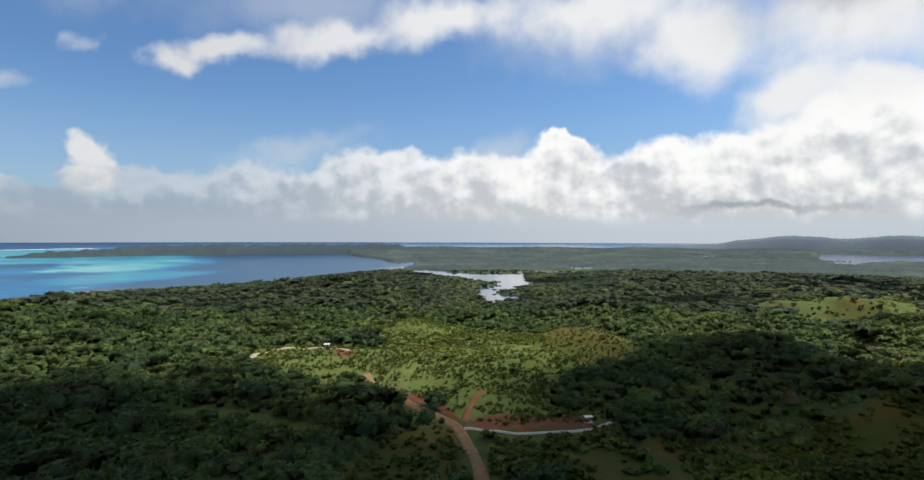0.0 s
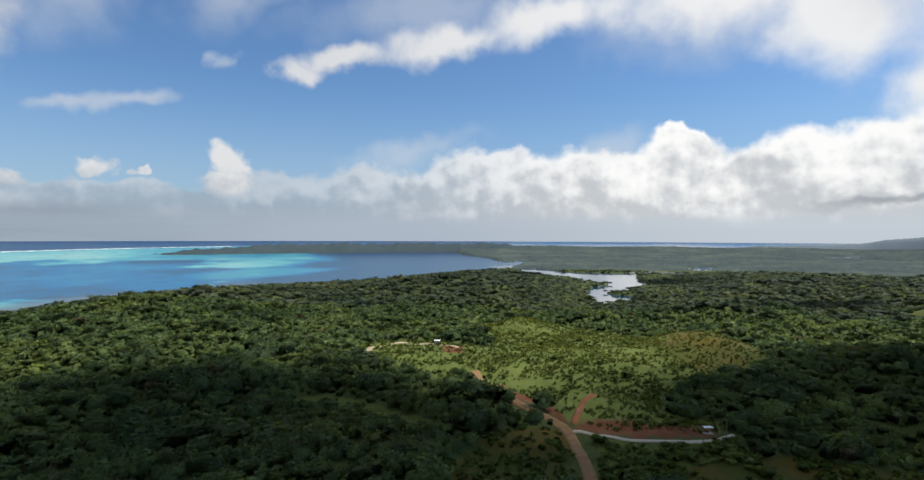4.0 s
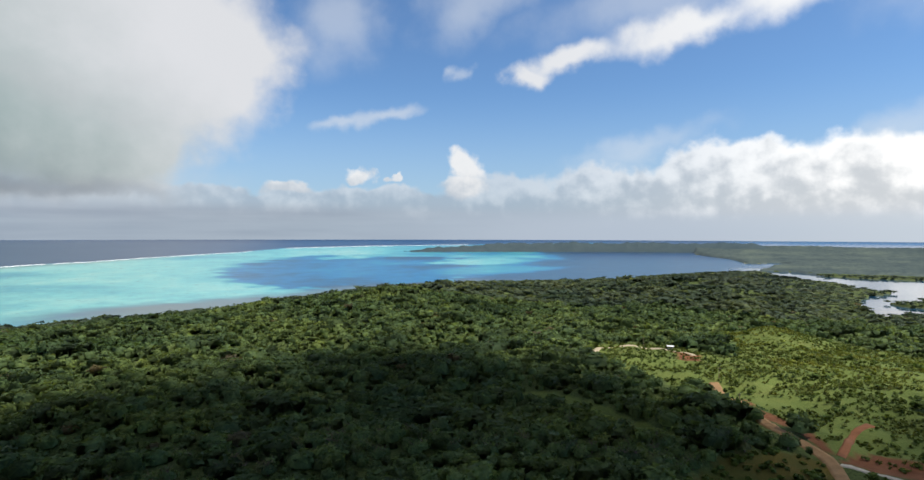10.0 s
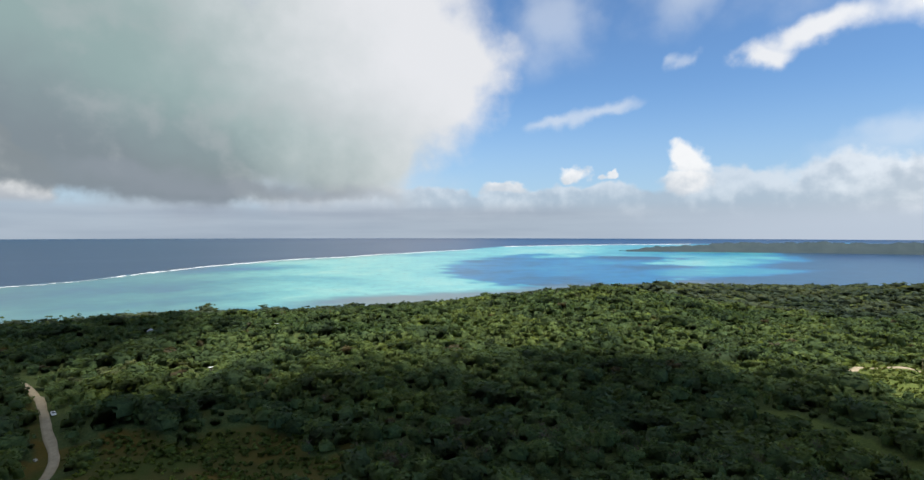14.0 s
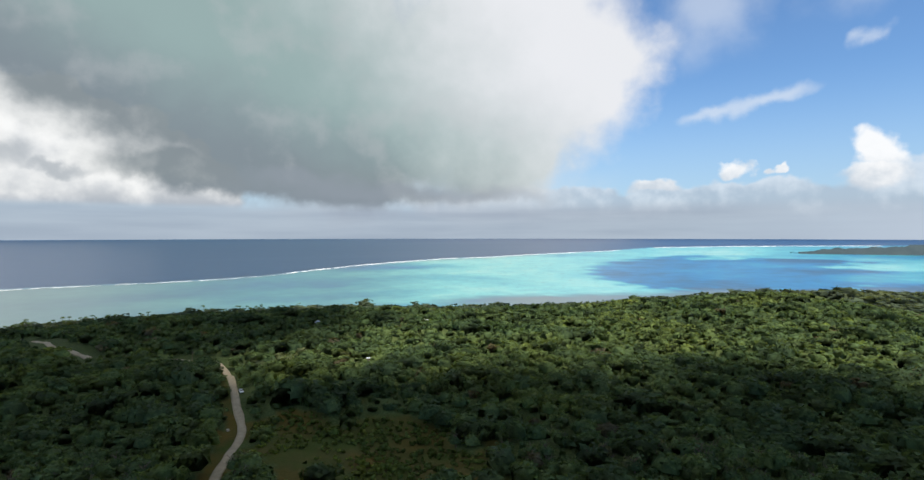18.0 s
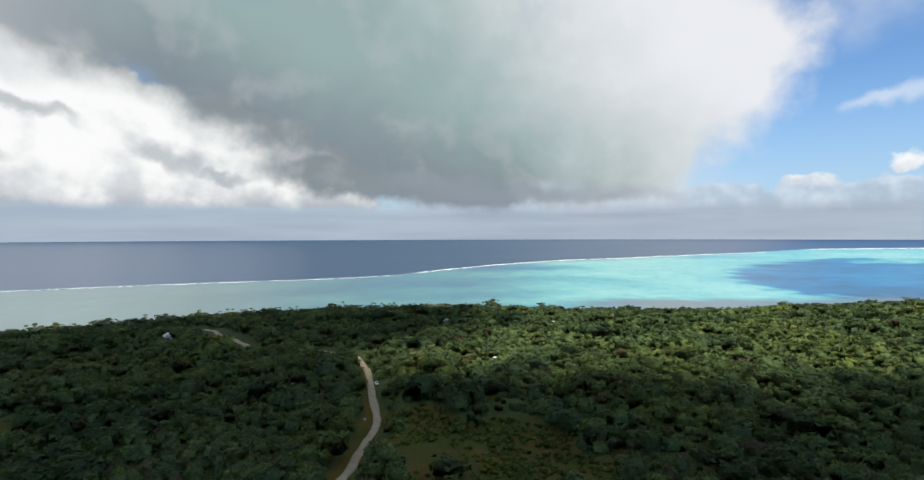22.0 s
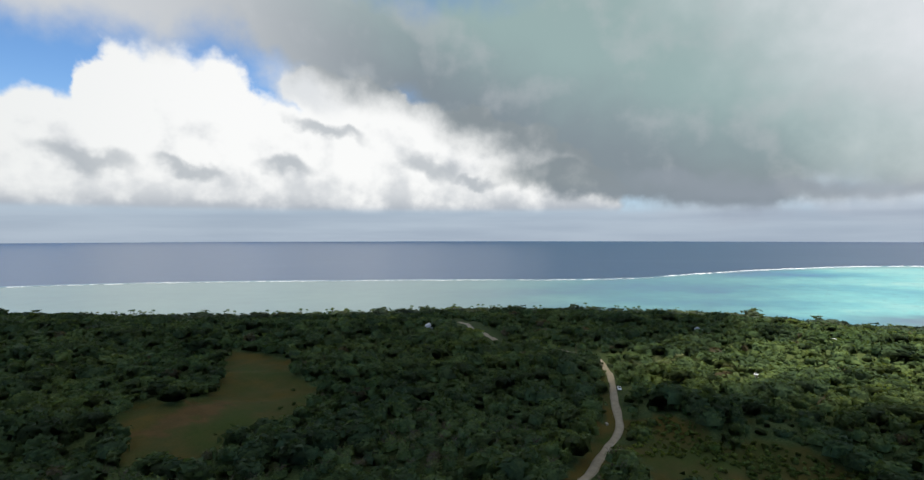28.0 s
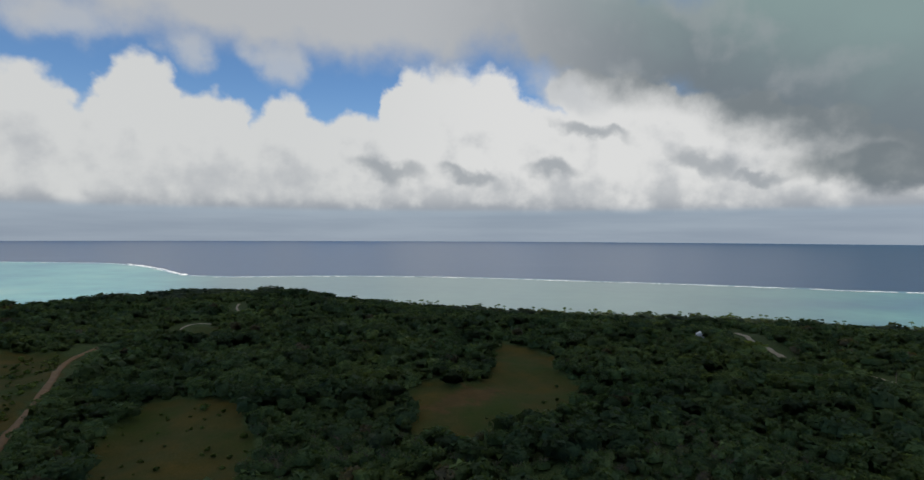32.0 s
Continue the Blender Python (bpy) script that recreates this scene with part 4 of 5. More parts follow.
def canopy(name, label, rng, x, y, radius, templates, material, squat_z=1.0, category="forest", stem=2.2):
    """Joined crowns over many places: one thing of kind stuff."""
    d, az = np.hypot(x, y), bearing_of(x, y)
    r, lift = rise(d)
    k = r / np.maximum(d, 1)
    base = np.stack([x * k, y * k, relief(az, d) + lift], -1)
    which = rng.randint(len(templates), size=len(x))
    # last term brightens a patch of crowns to imitate a sunlit spot
    tint = np.clip(0.24 + 0.5 * rng.beta(2.2, 2.3, len(x)) + 0.24 * wave_noise(x, y, 75, 41) + 0.4 * np.exp(-((x + 365) / 45) ** 2 - ((y - 28) / 35) ** 2), 0.02, 0.95)
    tint = np.where(radius > 6.5, tint * 0.28, tint)
    tint = np.where((rng.rand(len(x)) < 0.016) & (radius < 6.5) & (radius > 2.2), 1.0, tint)
    vs, ts, ns = [], [], []
    for w, (t, inner) in enumerate(templates):
        idx = np.nonzero(which == w)[0]
        if not len(idx):
            continue
        a = rng.uniform(0, 6.283, len(idx))
        c, s = np.cos(a), np.sin(a)
        rad, squash = radius[idx] * 1.12, 0.6 * squat_z
        swing = wave_noise(x[idx], y[idx], 42, 83, 2)                         # stands of taller and of lower trees
        tall = (stem + radius[idx] * 0.22) * squat_z * rng.uniform(0.6, 1.2, len(idx)) * (1 + 0.45 * swing)
        long, b = rng.uniform(0.78, 1.4, len(idx)), rng.uniform(0, 6.283, len(idx))
        cb, sb = np.cos(b)[:, None], np.sin(b)[:, None]
        p = t.reshape(1, -1, 3)
        px, py = (p[..., 0] * cb - p[..., 1] * sb) * long[:, None], (p[..., 0] * sb + p[..., 1] * cb) / long[:, None] ** 0.5
        out = np.stack([(px * c[:, None] - py * s[:, None]) * rad[:, None], (px * s[:, None] + py * c[:, None]) * rad[:, None], p[..., 2] * rad[:, None] * squash + np.minimum(np.maximum(p[..., 2], 0) / 0.3, 1) * tall[:, None]], -1)
        vs.append((out + base[idx][:, None, :]).reshape(-1, 3))
        away = t.mean(1, keepdims=True) * 0.6 + t * 0.4 - (0, 0, 0.3)         # outward from the crown's middle, the same way over most of a leaf clump
        away[:inner] = t[:inner] - (0, 0, 0.3)
        away = away / np.linalg.norm(away, axis=2, keepdims=True)
        away[inner:] += np.random.RandomState(w).normal(size=(len(t) - inner, 1, 3)) * 0.16
        away = (away / np.linalg.norm(away, axis=2, keepdims=True)).reshape(1, -1, 3)
        ns.append(np.stack([away[..., 0] * c[:, None] - away[..., 1] * s[:, None], away[..., 0] * s[:, None] + away[..., 1] * c[:, None], away[..., 2] + 0 * c[:, None]], -1).reshape(-1, 3))
        ts.append(np.repeat(tint[idx], p.shape[1]))
    verts = np.concatenate(vs)
    ob = link_mesh(name, verts, np.arange(len(verts)).reshape(-1, 3), material, flat=False)
    attribute(ob, "tint", np.concatenate(ts))
    rounded_normals(ob, np.concatenate(ns).astype(np.float32))
    return tagged(ob, label, category, kind="stuff")


rng = np.random.RandomState(12)
near_crowns = [crown_cards(rng, 112, 0.155, 8, 3, 6) for _ in range(12)]
mid_crowns = [crown_cards(rng, 38, 0.225, 6, 3, 4) for _ in range(12)]
mid_far_crowns = [crown_cards(rng, 21, 0.28, 5, 3, 4) for _ in range(12)]
far_crowns = [crown_cards(rng, 22, 0.29, 5, 3, 4) for _ in range(8)]

tuft_crowns = [crown_cards(rng, 7, 0.42, 2, 2, 3) for _ in range(6)]
shrub_crowns = [crown_cards(rng, 18, 0.32, 4, 3, 4) for _ in range(8)]
# places of the trees
tx, ty = scatter(rng, 5.4, 165, 380, -46, 180)
keep = wooded(tx, ty)
tx, ty = tx[keep], ty[keep]
td = np.hypot(tx, ty)
order = np.argsort(td + rng.uniform(0, 70, len(td)) + 900 * (td < 192))
single, joined = order[:300], order[300:]
radius = rng.gamma(4, 0.8, len(tx)) * (0.95 + 0.3 * wave_noise(tx, ty, 60, 43))
radius = np.clip(radius, 1.5, 6.4)
canopy("forest", "dense dark green tropical forest on the near slopes", rng, tx[joined], ty[joined], radius[joined] * 1.05, near_crowns, LEAVES)
mx, my = scatter(rng, 5.6, 380, 800, -46, 180)
keep = wooded(mx, my)
mx, my = mx[keep], my[keep]
mr = np.clip(rng.gamma(4.5, 0.68, len(mx)) * (1 + 0.3 * wave_noise(mx, my, 60, 44)), 1.5, 6.4)
half = np.hypot(mx, my) < 560
canopy("forest", "dense green tropical forest of mixed tall and low trees", rng, mx[half], my[half], mr[half], mid_crowns, LEAVES)
canopy("forest", "dense green tropical forest down to the shore", rng, mx[~half], my[~half], mr[~half], mid_far_crowns, LEAVES)
# tall dark trees standing in clumps above the rest
bx, by = scatter(rng, 9.0, 200, 800, -46, 180)
keep = wooded(bx, by) & (wave_noise(bx, by, 85, 47, 3) > 0.42 + 0.3 * rng.rand(len(bx)))
for line, _ in ROADS:
    keep &= line_gap(bx, by, line) > 15
for hx, hy in CLEARED:
    keep &= np.hypot(bx - hx * 0.97, by - hy * 0.97) > 26
bx, by = bx[keep], by[keep]
canopy("forest", "clumps of tall dark round-crowned trees above the scrub", rng, bx, by, rng.uniform(6.6, 9.0, len(bx)) * 0.86 + 0.9, near_crowns, LEAVES)
fx, fy = scatter(rng, 12.5, 800, 2000, -46, 180)
keep = wooded(fx, fy)
fx, fy = fx[keep], fy[keep]
fr = (rng.gamma(9, 0.7, len(fx)) + 1.0) * 1.25 * (0.6 + 0.4 * smooth(30, 220, creek_gap(bearing_of(fx, fy), np.hypot(fx, fy))))
low = (np.hypot(fx, fy) > 1250) & (bearing_of(fx, fy) < 12)
# woods past 800 m wear the leaf colours with haze in them
canopy("forest", "distant green forest along the coast and valleys", rng, fx[~low], fy[~low], fr[~low], far_crowns, HAZED_LEAVES, 0.68)
canopy("mangroves", "mangroves and low woods round the creek, greyed with painted haze", rng, fx[low], fy[low], fr[low], far_crowns, HAZED_MANGROVE, 0.52)


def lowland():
    """The wooded lowland beyond the creek, its haze painted in as glow: a lumpy sheet over the land there."""
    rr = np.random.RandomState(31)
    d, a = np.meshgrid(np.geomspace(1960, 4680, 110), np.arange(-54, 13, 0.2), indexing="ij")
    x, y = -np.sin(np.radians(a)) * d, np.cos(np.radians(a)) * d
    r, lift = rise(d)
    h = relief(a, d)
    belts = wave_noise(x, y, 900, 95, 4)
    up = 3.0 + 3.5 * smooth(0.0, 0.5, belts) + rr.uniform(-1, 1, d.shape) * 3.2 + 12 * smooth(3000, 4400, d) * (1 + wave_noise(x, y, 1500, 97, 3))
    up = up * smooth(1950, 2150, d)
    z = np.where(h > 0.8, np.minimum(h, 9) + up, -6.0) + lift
    ob = link_mesh("backdrop", np.stack([-np.sin(np.radians(a)) * r, np.cos(np.radians(a)) * r, z], -1).reshape(-1, 3), grid_faces(*d.shape), FAR_HAZE_GLOW, flat=False)
    tagged(ob, "wooded lowland with pale fields beyond the creek, haze painted in", "woods", kind="structure")


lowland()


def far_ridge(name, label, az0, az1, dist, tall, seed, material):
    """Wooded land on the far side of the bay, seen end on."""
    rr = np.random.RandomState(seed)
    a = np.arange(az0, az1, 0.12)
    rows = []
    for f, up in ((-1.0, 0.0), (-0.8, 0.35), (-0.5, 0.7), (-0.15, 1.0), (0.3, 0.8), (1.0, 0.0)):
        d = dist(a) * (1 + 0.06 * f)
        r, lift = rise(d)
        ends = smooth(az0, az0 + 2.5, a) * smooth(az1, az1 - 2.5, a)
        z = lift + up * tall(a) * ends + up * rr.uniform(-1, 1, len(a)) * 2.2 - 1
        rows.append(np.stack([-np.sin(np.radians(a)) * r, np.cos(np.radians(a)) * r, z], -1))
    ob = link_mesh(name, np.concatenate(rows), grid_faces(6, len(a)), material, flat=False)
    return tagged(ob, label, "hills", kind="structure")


far_ridge("backdrop", "long low wooded cape across the bay", 4.0, 39.6, lambda a: 4300 - 12 * (a - 22), lambda a: 54 * smooth(42, 26, a) ** 0.7 + 3 * np.sin(a * 0.9) + 2 * np.sin(a * 2.3) + 2 * np.sin(a * 5.1), 1, CAPE_HAZE_GLOW)
far_ridge("backdrop", "low wooded land beyond the inlet", -52, 14.0, lambda a: 5600 + 0 * a, lambda a: 22 + 3 * np.sin(a * 0.6), 2, FAR_HAZE_GLOW)
far_ridge("backdrop", "hills on the horizon, blue with painted haze", -60, -14, lambda a: 6600 + 0 * a, lambda a: 1.18 * np.interp(a, (-60, -40, -37, -34.8, -33, -30.3, -28, -26, -23.5, -18, -14), (60, 78, 84, 66, 70, 84, 70, 54, 30, 21, 12)) + 2 * np.sin(a * 2.1), 3, HAZY_HILLS)
far_ridge("backdrop", "blunt dark wooded hill before the eastern bay", -35, -21, lambda a: 3500 + 0 * a, lambda a: 46 * np.exp(-((a + 27.6) / 3.6) ** 2) + 2 * np.sin(a * 2.7), 4, FAR_HAZE_GLOW)


# ---- single trees on the nearest slopes ----
def tube(bm, p0, p1, r0, r1, sides=6):
    a, b = Vector(p0), Vector(p1)
    q = (b - a).to_track_quat("Z", "Y")
    rings = []
    for c, r in ((a, r0), (b, r1)):
        rings.append([bm.verts.new(c + q @ Vector((math.cos(6.2832 * i / sides) * r, math.sin(6.2832 * i / sides) * r, 0))) for i in range(sides)])
    for i in range(sides):
        bm.faces.new((rings[0][i], rings[0][(i + 1) % sides], rings[1][(i + 1) % sides], rings[1][i]))


def make_tree(rng, tall, wide):
    tree = new("tree")
    bm = bmesh.new()
    top = Vector((rng.uniform(-0.4, 0.4), rng.uniform(-0.4, 0.4), tall * 0.55))
    tube(bm, (0, 0, -0.6), top * 0.5, 0.32, 0.24, 7)
    tube(bm, top * 0.5, top, 0.24, 0.15, 7)
    for k in range(6):
        a = k * 1.05 + rng.uniform(-0.3, 0.3)
        end = top * rng.uniform(0.9, 1.1) + Vector((math.cos(a), math.sin(a), 0.55)) * wide * rng.uniform(0.5, 0.75)
        tube(bm, top * rng.uniform(0.55, 0.95), end, 0.11, 0.03, 5)
    part("trunk", bm, BARK, tree)
    cards = crown_cards(rng, 260, 0.10, 9, 5, 10)[0] * (wide, wide, wide * 0.95)
    cards = cards + (0, 0, tall * 0.22)
    verts = cards.reshape(-1, 3)
    crown = link_mesh("crown", verts, np.arange(len(verts)).reshape(-1, 3), LEAVES_NEAR, tree, False)
    away = cards * 0.5 + cards.mean(1, keepdims=True) * 0.5 - (0, 0, tall * 0.22 + wide * 0.3)
    rounded_normals(crown, (away / np.linalg.norm(away, axis=2, keepdims=True)).reshape(-1, 3).astype(np.float32))
    return tree


TREE_LABELS = ["broad-crowned green tree in the forest on the near slope", "tall dark green tree with an uneven crown", "small bushy green tree among the forest",
               "spreading dark green tree on the slope", "slender green tree with a loose crown", "dense round-topped green forest tree"]
protos = [make_tree(rng, h, w) for h, w in ((9, 3.8), (10.5, 3.4), (6.5, 2.6), (8.5, 4.4), (9.5, 2.8), (8, 3.4))]
for p, text in zip(protos, TREE_LABELS):
    tagged(p, text, "tree", "trees of the near forest")
for n, i in enumerate(single):
    z = float(ground_z(tx[i], ty[i]))
    m = pose(float(tx[i]), float(ty[i]), z - 0.3, 0, 0, float(rng.uniform(0, 360)))
    k = n % len(protos)
    if n < len(protos):
        protos[k].matrix_basis = m
    else:
        copy_thing(protos[k], m)


# ---- palms along the shore and on the pasture ----
def make_palm(rng, tall):
    palm = new("palm_tree")
    bm = bmesh.new()
    lean = rng.uniform(-0.8, 0.8, 2)
    pts = [Vector((lean[0] * t * t, lean[1] * t * t, tall * t - 0.4)) for t in (0, 0.35, 0.7, 1.0)]
    for k in range(3):
        tube(bm, pts[k], pts[k + 1], 0.24 - 0.03 * k, 0.21 - 0.03 * k, 6)
    part("trunk", bm, PALM_BARK, palm)
    verts, faces = [], []
    for k in range(17):
        a = k * 2.4 + rng.uniform(-0.2, 0.2)
        lift = rng.uniform(-0.5, 1.0)
        length = rng.uniform(3.0, 4.2)
        side = Vector((-math.sin(a), math.cos(a), 0))
        for s in range(5):
            t = s / 4
            c = pts[3] + Vector((math.cos(a), math.sin(a), 0)) * length * t * (1 - 0.12 * t) + Vector((0, 0, lift * length * 0.5 * t - 1.9 * t * t))
            w = 0.62 * math.sin(math.pi * (0.12 + 0.85 * t)) + 0.05
            verts += [c + side * w + Vector((0, 0, -0.3 * w)), c, c - side * w + Vector((0, 0, -0.3 * w))]
        b0 = len(verts) - 15
        for s in range(4):
            o = b0 + s * 3
            faces += [(o, o + 1, o + 4, o + 3), (o + 1, o + 2, o + 5, o + 4)]
    link_mesh("crown", [v[:] for v in verts], faces, FRONDS, palm)
    return palm


palms = [make_palm(rng, h) for h in (11, 13, 15, 9)]
for p in palms:
    tagged(p, "coconut palm with a thin pale trunk and drooping fronds", "palm", "palms")
spots = []
for n in range(96):
    az = rng.uniform(38, 66) if n % 3 == 0 else rng.uniform(84, 168) if n % 3 == 1 else rng.uniform(20, 168)
    d = float(shore(az)) - rng.gamma(1.4, 16) - 10
    spots.append((-math.sin(radians(az)) * d, math.cos(radians(az)) * d, 1.0))
for n in range(150):
    az = rng.uniform(88, 147)
    d = float(shore(az)) - rng.gamma(1.6, 9) - 8
    spots.append((-math.sin(radians(az)) * d, math.cos(radians(az)) * d, 1.1))
for n in range(60):
    x, y = rng.uniform(-20, 120), rng.uniform(330, 560)
    if inside(np.array(x), np.array(y), PASTURE, 0.0):
        spots.append((x, y, 0.42))
n = 0
for x, y, size in spots:
    z = float(ground_z(x, y))
    if z < 1.0:
        continue
    k = n % 4
    m = pose(x, y, z - 0.2, 0, 0, float(rng.uniform(0, 360)))
    ob = palms[k] if n < 4 else copy_thing(palms[k], m)
    ob.matrix_basis = m @ Matrix.Scale(size * rng.uniform(0.62, 1.0), 4)
    n += 1

# shrubs on the pasture and the scrubland
def shrubs(name, label, poly, count, size, seed, box, crowns=None):
    r = np.random.RandomState(seed)
    x, y = r.uniform(box[0], box[1], count), r.uniform(box[2], box[3], count)
    k = inside(x, y, poly)
    for line, w in ROADS:
        k &= line_gap(x, y, line) > w / 2 + 1
    if poly is PASTURE:
        k &= (np.hypot((x - 104) / 42, (y - 425) / 75) > 0.95) | (r.rand(count) < 0.55)
    k &= wave_noise(x, y, 80, seed + 3) > r.uniform(-0.9, 0.6, count)
    x, y = x[k], y[k]
    canopy(name, label, r, x, y, r.gamma(5, size / 5, len(x)) + 0.3, crowns or shrub_crowns, GRASS_TUFTS if crowns else SHRUBS, 1.0, "grass" if crowns else "shrubs", 0.25)


shrubs("shrubs", "low green shrubs and young palms scattered over the pasture", PASTURE, 5500, 0.6, 51, (-150, 140, 230, 720))
shrubs("tall_grass", "tufts of bright tall grass on the pasture", PASTURE, 26000, 0.72, 60, (-150, 140, 230, 720), tuft_crowns)
shrubs("shrubs", "taller dark bushes in clumps on the pasture", PASTURE, 500, 1.9, 59, (-150, 140, 230, 720))
shrubs("shrubs", "brownish scrub with small bushes", SCRUBLAND, 4600, 0.7, 52, (-300, -120, -20, 110))
shrubs("shrubs", "low bushes at the edge of the dry hollow", HOLLOW, 30, 0.7, 53, (-330, -150, -265, -130))
shrubs("shrubs", "low bushes on the dark near meadow", NEAR_MEADOW, 6500, 1.1, 54, (80, 220, 145, 270))
shrubs("shrubs", "dark bushes below the concrete road", BELOW_ROAD, 1900, 1.3, 71, (4, 68, 184, 240))
shrubs("shrubs", "low bushes on the grassy verge", VERGE, 700, 0.9, 55, (-45, 5, 155, 245))
shrubs("shrubs", "low bushes on the southern field", SOUTH_FIELD, 110, 0.8, 56, (-120, -45, -285, -165))
shrubs("shrubs", "low bushes on the dark southern slope", RED_FIELD, 900, 1.0, 58, (-110, -5, -465, -270))
shrubs("shrubs", "scattered bushes on the far meadow", EAST_MEADOW, 1200, 2.6, 57, (420, 740, 600, 1000))


# ---- roads ----
def curve_points(line, step=3.0):
    pts = np.array(line, float)
    out = []
    for i in range(len(pts) - 1):
        p0, p1, p2, p3 = pts[max(i - 1, 0)], pts[i], pts[i + 1], pts[min(i + 2, len(pts) - 1)]
        n = max(2, int(np.hypot(*(p2 - p1)) / step))
        for t in np.arange(n) / n:
            out.append(0.5 * (2 * p1 + (p2 - p0) * t + (2 * p0 - 5 * p1 + 4 * p2 - p3) * t * t + (3 * p1 - p0 - 3 * p2 + p3) * t ** 3))
    return np.array(out + [pts[-1]])


def road(name, label, line, width, material, seed):
    c = curve_points(line)
    t = np.gradient(c, axis=0)
    t /= np.linalg.norm(t, axis=1, keepdims=True)
    side = np.stack([-t[:, 1], t[:, 0]], -1)
    w = width / 2 * (1 + 0.16 * wave_noise(c[:, 0], c[:, 1], 22, seed))
    rows = []
    for f, up in ((-1.25, -0.5), (-1.0, 0.32), (-0.45, 0.42), (0.0, 0.36), (0.45, 0.42), (1.0, 0.32), (1.25, -0.5)):
        p = c + side * (w * f)[:, None]
        z = ground_z(p[:, 0], p[:, 1])
        z = np.maximum(z, ground_z(c[:, 0], c[:, 1]) - 0.3) + up
        rows.append(np.stack([p[:, 0], p[:, 1], z], -1))
    ob = link_mesh(name, np.concatenate(rows), grid_faces(7, len(c)), material, flat=False)
    return tagged(ob, label, "road", kind="structure")


road("road_1", "brown earth road winding up the pasture", MAIN_ROAD, 4.4, DIRT_ROAD, 61)
road("road_2", "narrow red earth track up the bank", SPUR, 2.6, RED_EARTH, 62)
road("road_3", "pale concrete road below the red cut bank", PAVED_ROAD, 1.7, CONCRETE, 63)
road("road_4", "pale farm track curving to a hut", FARM_TRACK, 3.4, CORAL_ROAD, 64)
road("road_5", "pale crushed coral road through the forest", WEST_ROAD, 3.3, CORAL_ROAD, 65)
road("road_6", "pale road running down to the coast", COAST_ROAD, 3.9, CORAL_ROAD, 66)
road("road_7", "faint overgrown track between the roads", COAST_TRACK, 2.8, CORAL_ROAD, 67)
road("road_8", "winding pale road near the point", POINT_ROAD, 2.4, CORAL_ROAD, 68)
road("road_9", "brown earth road across the southern field", SOUTH_ROAD, 3.6, DIRT_ROAD, 69)
road("road_10", "pale footpath over the grassy knoll", KNOLL_TRACK, 1.8, CORAL_ROAD, 70)


# ---- buildings ----
def box(bm, x0, x1, y0, y1, z0, z1):
    vs = [bm.verts.new(p) for p in ((x0, y0, z0), (x1, y0, z0), (x1, y1, z0), (x0, y1, z0), (x0, y0, z1), (x1, y0, z1), (x1, y1, z1), (x0, y1, z1))]
    for f in ((3, 2, 1, 0), (4, 5, 6, 7), (0, 1, 5, 4), (1, 2, 6, 5), (2, 3, 7, 6), (3, 0, 4, 7)):
        bm.faces.new([vs[i] for i in f])


def make_house(name, label, x, y, turn, length, depth, tall, roof_mat, pitch=0.28):
    house = tagged(new(name), label, "house")
    house.matrix_basis = pose(x, y, float(ground_z(x, y)), 0, 0, turn)
    l, d = length / 2, depth / 2
    bm = bmesh.new()
    box(bm, -l, l, -d, d, -0.8, tall)
    part("wall", bm, WALLS, house)
    bm = bmesh.new()
    e, rz = 0.6, tall + (d + 0.6) * pitch * 2
    vs = [bm.verts.new(p) for p in ((-l - e, -d - e, tall - 0.1), (l + e, -d - e, tall - 0.1), (l + e, 0, rz), (-l - e, 0, rz), (-l - e, d + e, tall - 0.1), (l + e, d + e, tall - 0.1))]
    low = [bm.verts.new(v.co + Vector((0, 0, -0.14))) for v in vs]
    for f in ((0, 1, 2, 3), (3, 2, 5, 4)):
        bm.faces.new([vs[i] for i in f])
        bm.faces.new([low[i] for i in reversed(f)])
    for i, j in ((0, 1), (1, 2), (2, 5), (5, 4), (4, 3), (3, 0)):
        bm.faces.new((vs[i], vs[j], low[j], low[i]))
    for k in (-1, 1):
        bm.faces.new([bm.verts.new(p) for p in ((k * (l + 0.01), -d, tall), (k * (l + 0.01), d, tall), (k * (l + 0.01), 0, rz - 0.4))])
    part("roof", bm, roof_mat, house, roof_mat.name.replace("_", " "))
    for sgn in (-1, 1):
        for k in (-0.6, 0.0, 0.6):
            bm = bmesh.new()
            box(bm, l * k - 0.6, l * k + 0.6, sgn * d - 0.03, sgn * d + 0.03, 1.0, 2.1)
            part("window", bm, GLASS, house)
    bm = bmesh.new()
    box(bm, l * 0.3 - 0.45, l * 0.3 + 0.45, -d - 0.04, -d + 0.02, 0, 2.05)
    part("door", bm, TIMBER, house)
    return house


make_house("house", "white-roofed house among the trees near the coast", -491, -177, 20, 11, 7, 2.9, WHITE_ROOF)
make_house("house", "grey-roofed house in a gap of the forest", -510, 56, 15, 7, 5, 2.7, GREY_ROOF)
make_house("house", "small pale-walled lean-to beside the grey-roofed house", -515, 64, 15, 3.6, 3, 2.3, GREY_ROOF, 0.15)
make_house("house", "tiny white-roofed hut in the bright scrub", -347, 68, 40, 1.6, 1.4, 1.9, WHITE_ROOF, 0.2)
make_house("house", "small white-roofed hut at the end of the farm track", -101, 424, 10, 3.6, 2.8, 2.0, WHITE_ROOF, 0.14)
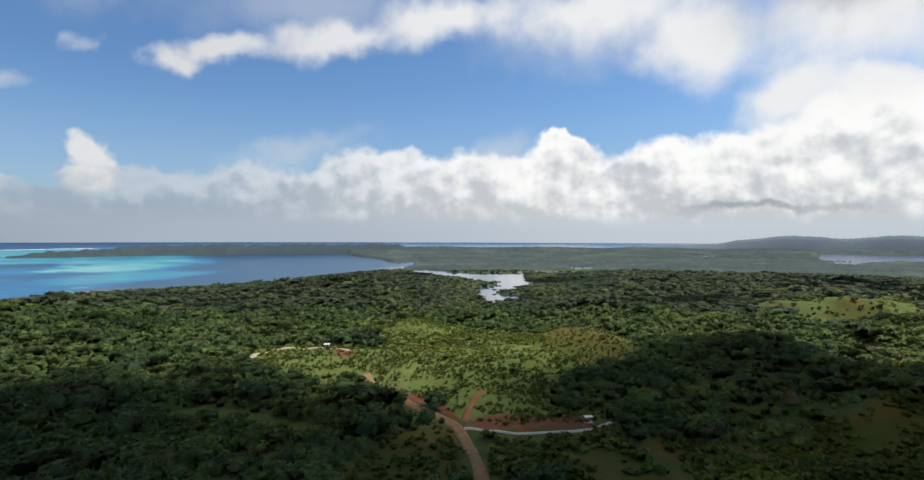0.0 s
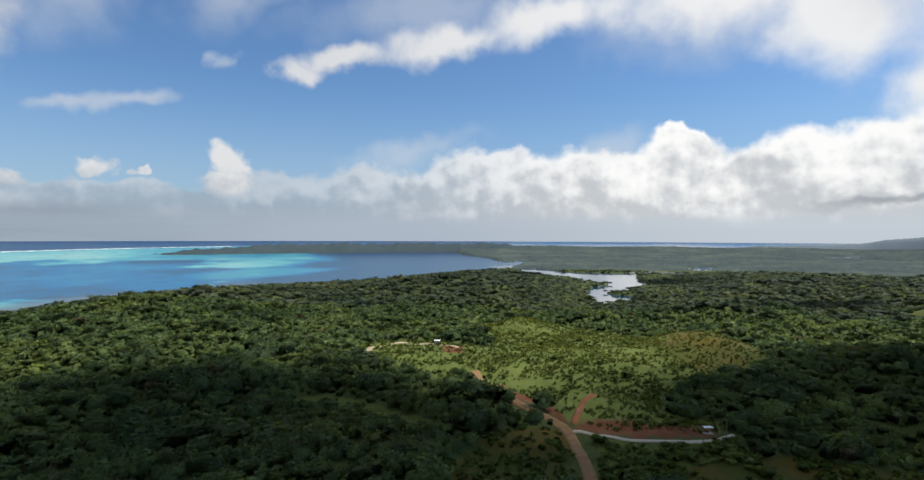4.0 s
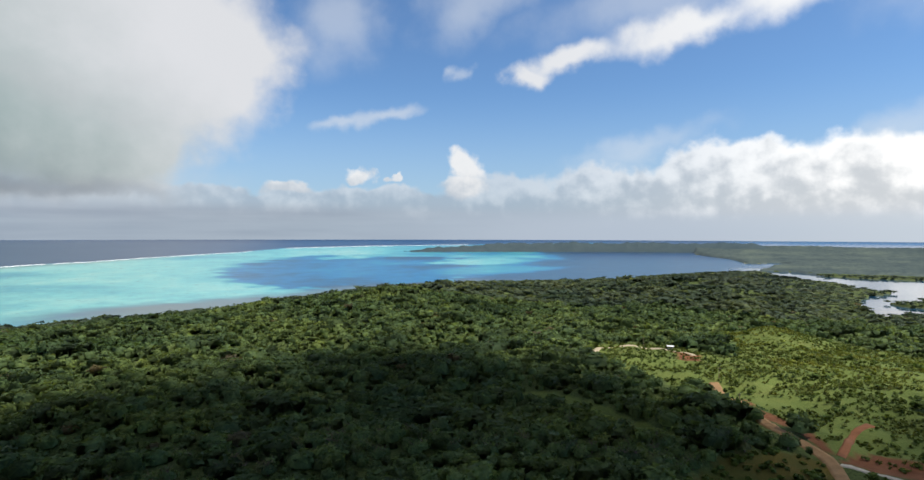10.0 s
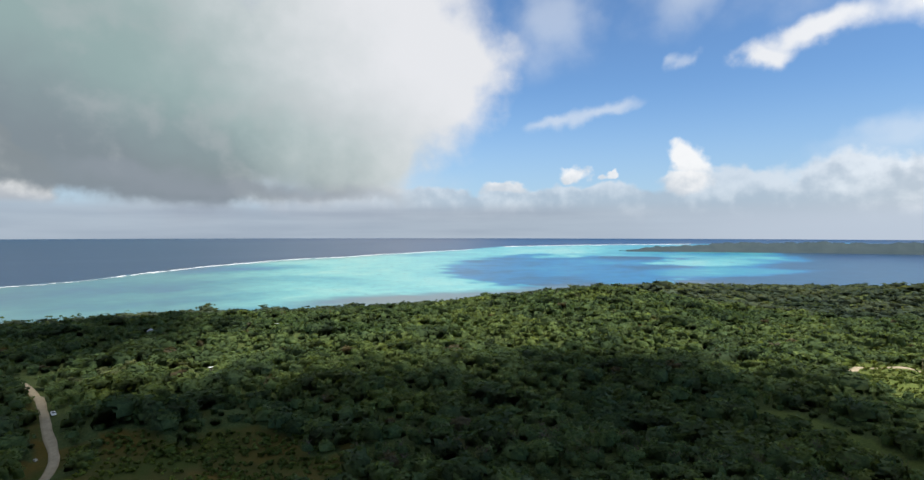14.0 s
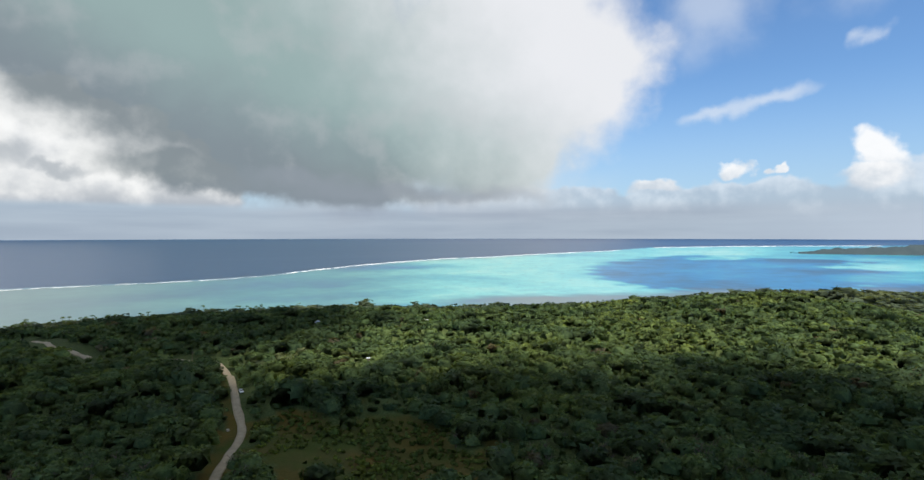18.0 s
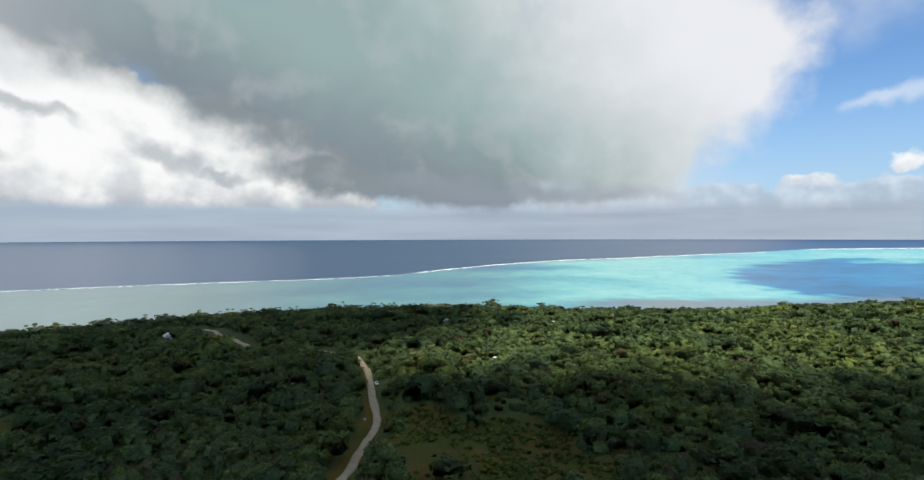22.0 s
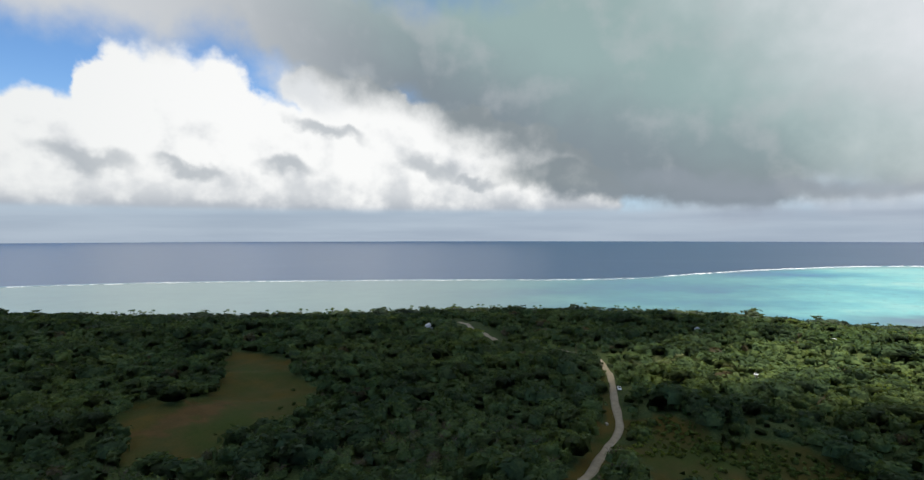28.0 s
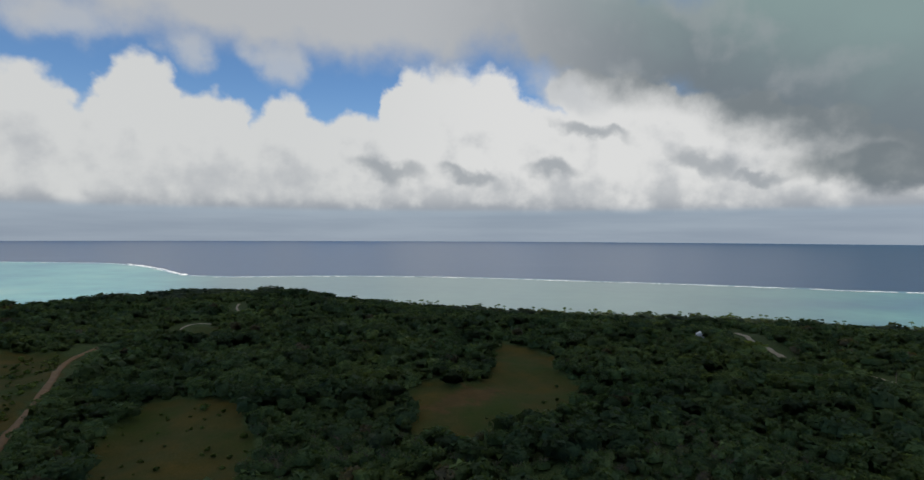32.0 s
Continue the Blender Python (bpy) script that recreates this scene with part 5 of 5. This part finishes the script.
make_house("house", "pale-roofed house half hidden in the forest", -380, 488, 30, 8, 5, 2.8, WHITE_ROOF, 0.2)
make_house("house", "pale-roofed beach house behind the shore trees", -833, 213, 15, 9, 6, 3.2, WHITE_ROOF, 0.2)


def make_shelter(x, y, turn):
    s = tagged(new("shelter"), "open roadside shelter with a flat white roof on posts", "shelter")
    s.matrix_basis = pose(x, y, float(ground_z(x, y)), 0, 0, turn)
    bm = bmesh.new()
    box(bm, -2.6, 2.6, -1.8, 1.8, 2.7, 2.86)
    part("roof", bm, WHITE_ROOF, s)
    for a in (-2.3, 2.3):
        for b2 in (-1.5, 1.5):
            bm = bmesh.new()
            tube(bm, (a, b2, -0.5), (a, b2, 2.7), 0.08, 0.07, 6)
            part("post", bm, TIMBER, s)
    bm = bmesh.new()
    box(bm, -2.5, 2.5, -1.7, 1.7, -0.6, 0.12)
    part("floor_slab", bm, CONCRETE, s)
    s.scale = (0.75, 0.75, 0.9)
    return s


make_shelter(54, 241, 12)

make_house("house", "low white-roofed house behind the shore palms", -600, 140, 25, 8, 5, 3.0, WHITE_ROOF, 0.2)
make_house("house", "small pale hut among the palms", -495, 148, 60, 5, 4, 2.6, WHITE_ROOF, 0.2)


# ---- roadside things ----
def make_pole(x, y, turn, tall=8.0):
    p = tagged(new("utility_pole"), "weathered timber utility pole beside the road", "pole", "utility poles")
    p.matrix_basis = pose(x, y, float(ground_z(x, y)) - 0.2, 0, 0, turn)
    bm = bmesh.new()
    tube(bm, (0, 0, -0.8), (0, 0, tall), 0.17, 0.12, 8)
    part("pole", bm, TIMBER, p)
    bm = bmesh.new()
    box(bm, -0.9, 0.9, -0.06, 0.06, tall - 0.7, tall - 0.56)
    part("crossarm", bm, TIMBER, p)
    for k in (-0.75, 0.0, 0.75):
        bm = bmesh.new()
        tube(bm, (k, 0, tall - 0.56), (k, 0, tall - 0.36), 0.05, 0.03, 6)
        part("insulator", bm, CONCRETE, p)
    return p


for px, py, turn in ((-391, -35, 10), (49, 226, 80), (59, 233, 70), (-54, 334, 30), (-37, 283, 40), (-120, 423, 75)):
    make_pole(px, py, turn)


def make_car(x, y, turn):
    car = tagged(new("car"), "white pickup truck parked at the edge of the coral road", "car")
    car.matrix_basis = pose(x, y, float(ground_z(x, y)) + 0.36, 0, 0, turn)
    bm = bmesh.new()
    side = [(-2.4, 0.45), (-2.4, 0.95), (-0.5, 0.98), (1.2, 1.0), (2.3, 0.92), (2.45, 0.45)]
    rows = [[bm.verts.new((px, k * 0.88, pz)) for px, pz in side] for k in (-1, 1)]
    bm.faces.new(rows[0])
    bm.faces.new(list(reversed(rows[1])))
    for i in range(6):
        j = (i + 1) % 6
        bm.faces.new((rows[0][j], rows[0][i], rows[1][i], rows[1][j]))
    bmesh.ops.bevel(bm, geom=bm.edges[:], offset=0.06, segments=2, affect="EDGES")
    part("body", bm, WHITE_ROOF, car, "white painted body")
    bm = bmesh.new()
    cab = [(-0.6, 0.97), (-0.45, 1.62), (0.65, 1.62), (1.25, 0.98)]
    rows = [[bm.verts.new((px, k * (0.84 if pz < 1.2 else 0.7), pz)) for px, pz in cab] for k in (-1, 1)]
    bm.faces.new(rows[0])
    bm.faces.new(list(reversed(rows[1])))
    for i in range(4):
        j = (i + 1) % 4
        bm.faces.new((rows[0][j], rows[0][i], rows[1][i], rows[1][j]))
    bmesh.ops.bevel(bm, geom=bm.edges[:], offset=0.05, segments=2, affect="EDGES")
    part("cab", bm, WHITE_ROOF, car)
    for x0, x1, name in ((0.72, 1.14, "windscreen"),):
        bm = bmesh.new()
        vs = [bm.verts.new(p) for p in ((1.2, -0.7, 1.06), (1.2, 0.7, 1.06), (0.74, 0.6, 1.56), (0.74, -0.6, 1.56))]
        bm.faces.new(vs)
        bmesh.ops.solidify(bm, geom=bm.faces[:], thickness=-0.03)
        part(name, bm, GLASS, car)
    for k in (-1, 1):
        bm = bmesh.new()
        box(bm, -0.35, 0.6, k * 0.79 - 0.03, k * 0.79 + 0.03, 1.1, 1.5)
        part("side_window", bm, GLASS, car)
    for wx in (-1.5, 1.55):
        for k in (-1, 1):
            wheel = new("wheel")
            wheel.parent = car
            wheel.matrix_basis = pose(wx, k * 0.8, 0.36)
            bm = bmesh.new()
            tube(bm, (0, -0.11, 0), (0, 0.11, 0), 0.36, 0.36, 14)
            bmesh.ops.holes_fill(bm, edges=bm.edges[:])
            part("tyre", bm, RUBBER, wheel)
            bm = bmesh.new()
            tube(bm, (0, -0.13, 0), (0, 0.13, 0), 0.2, 0.2, 10)
            bmesh.ops.holes_fill(bm, edges=bm.edges[:])
            part("rim", bm, STEEL, wheel)
    return car


RUBBER = plain("rubber", (0.03, 0.03, 0.03), 0.8, 4.0, 0.2)
make_car(-303, -5.0, 8)


def make_slab(x, y, turn):
    s = tagged(new("concrete_block"), "pale concrete block lying on the brown verge of the road", "block")
    s.matrix_basis = pose(x, y, float(ground_z(x, y)) + 0.1, 0, 0, turn)
    bm = bmesh.new()
    box(bm, -0.9, 0.9, -0.5, 0.5, -0.3, 0.5)
    bmesh.ops.bevel(bm, geom=bm.edges[:], offset=0.05, segments=2, affect="EDGES")
    part("slab", bm, CONCRETE, s)
    return s


make_slab(-255, -9.5, 20)
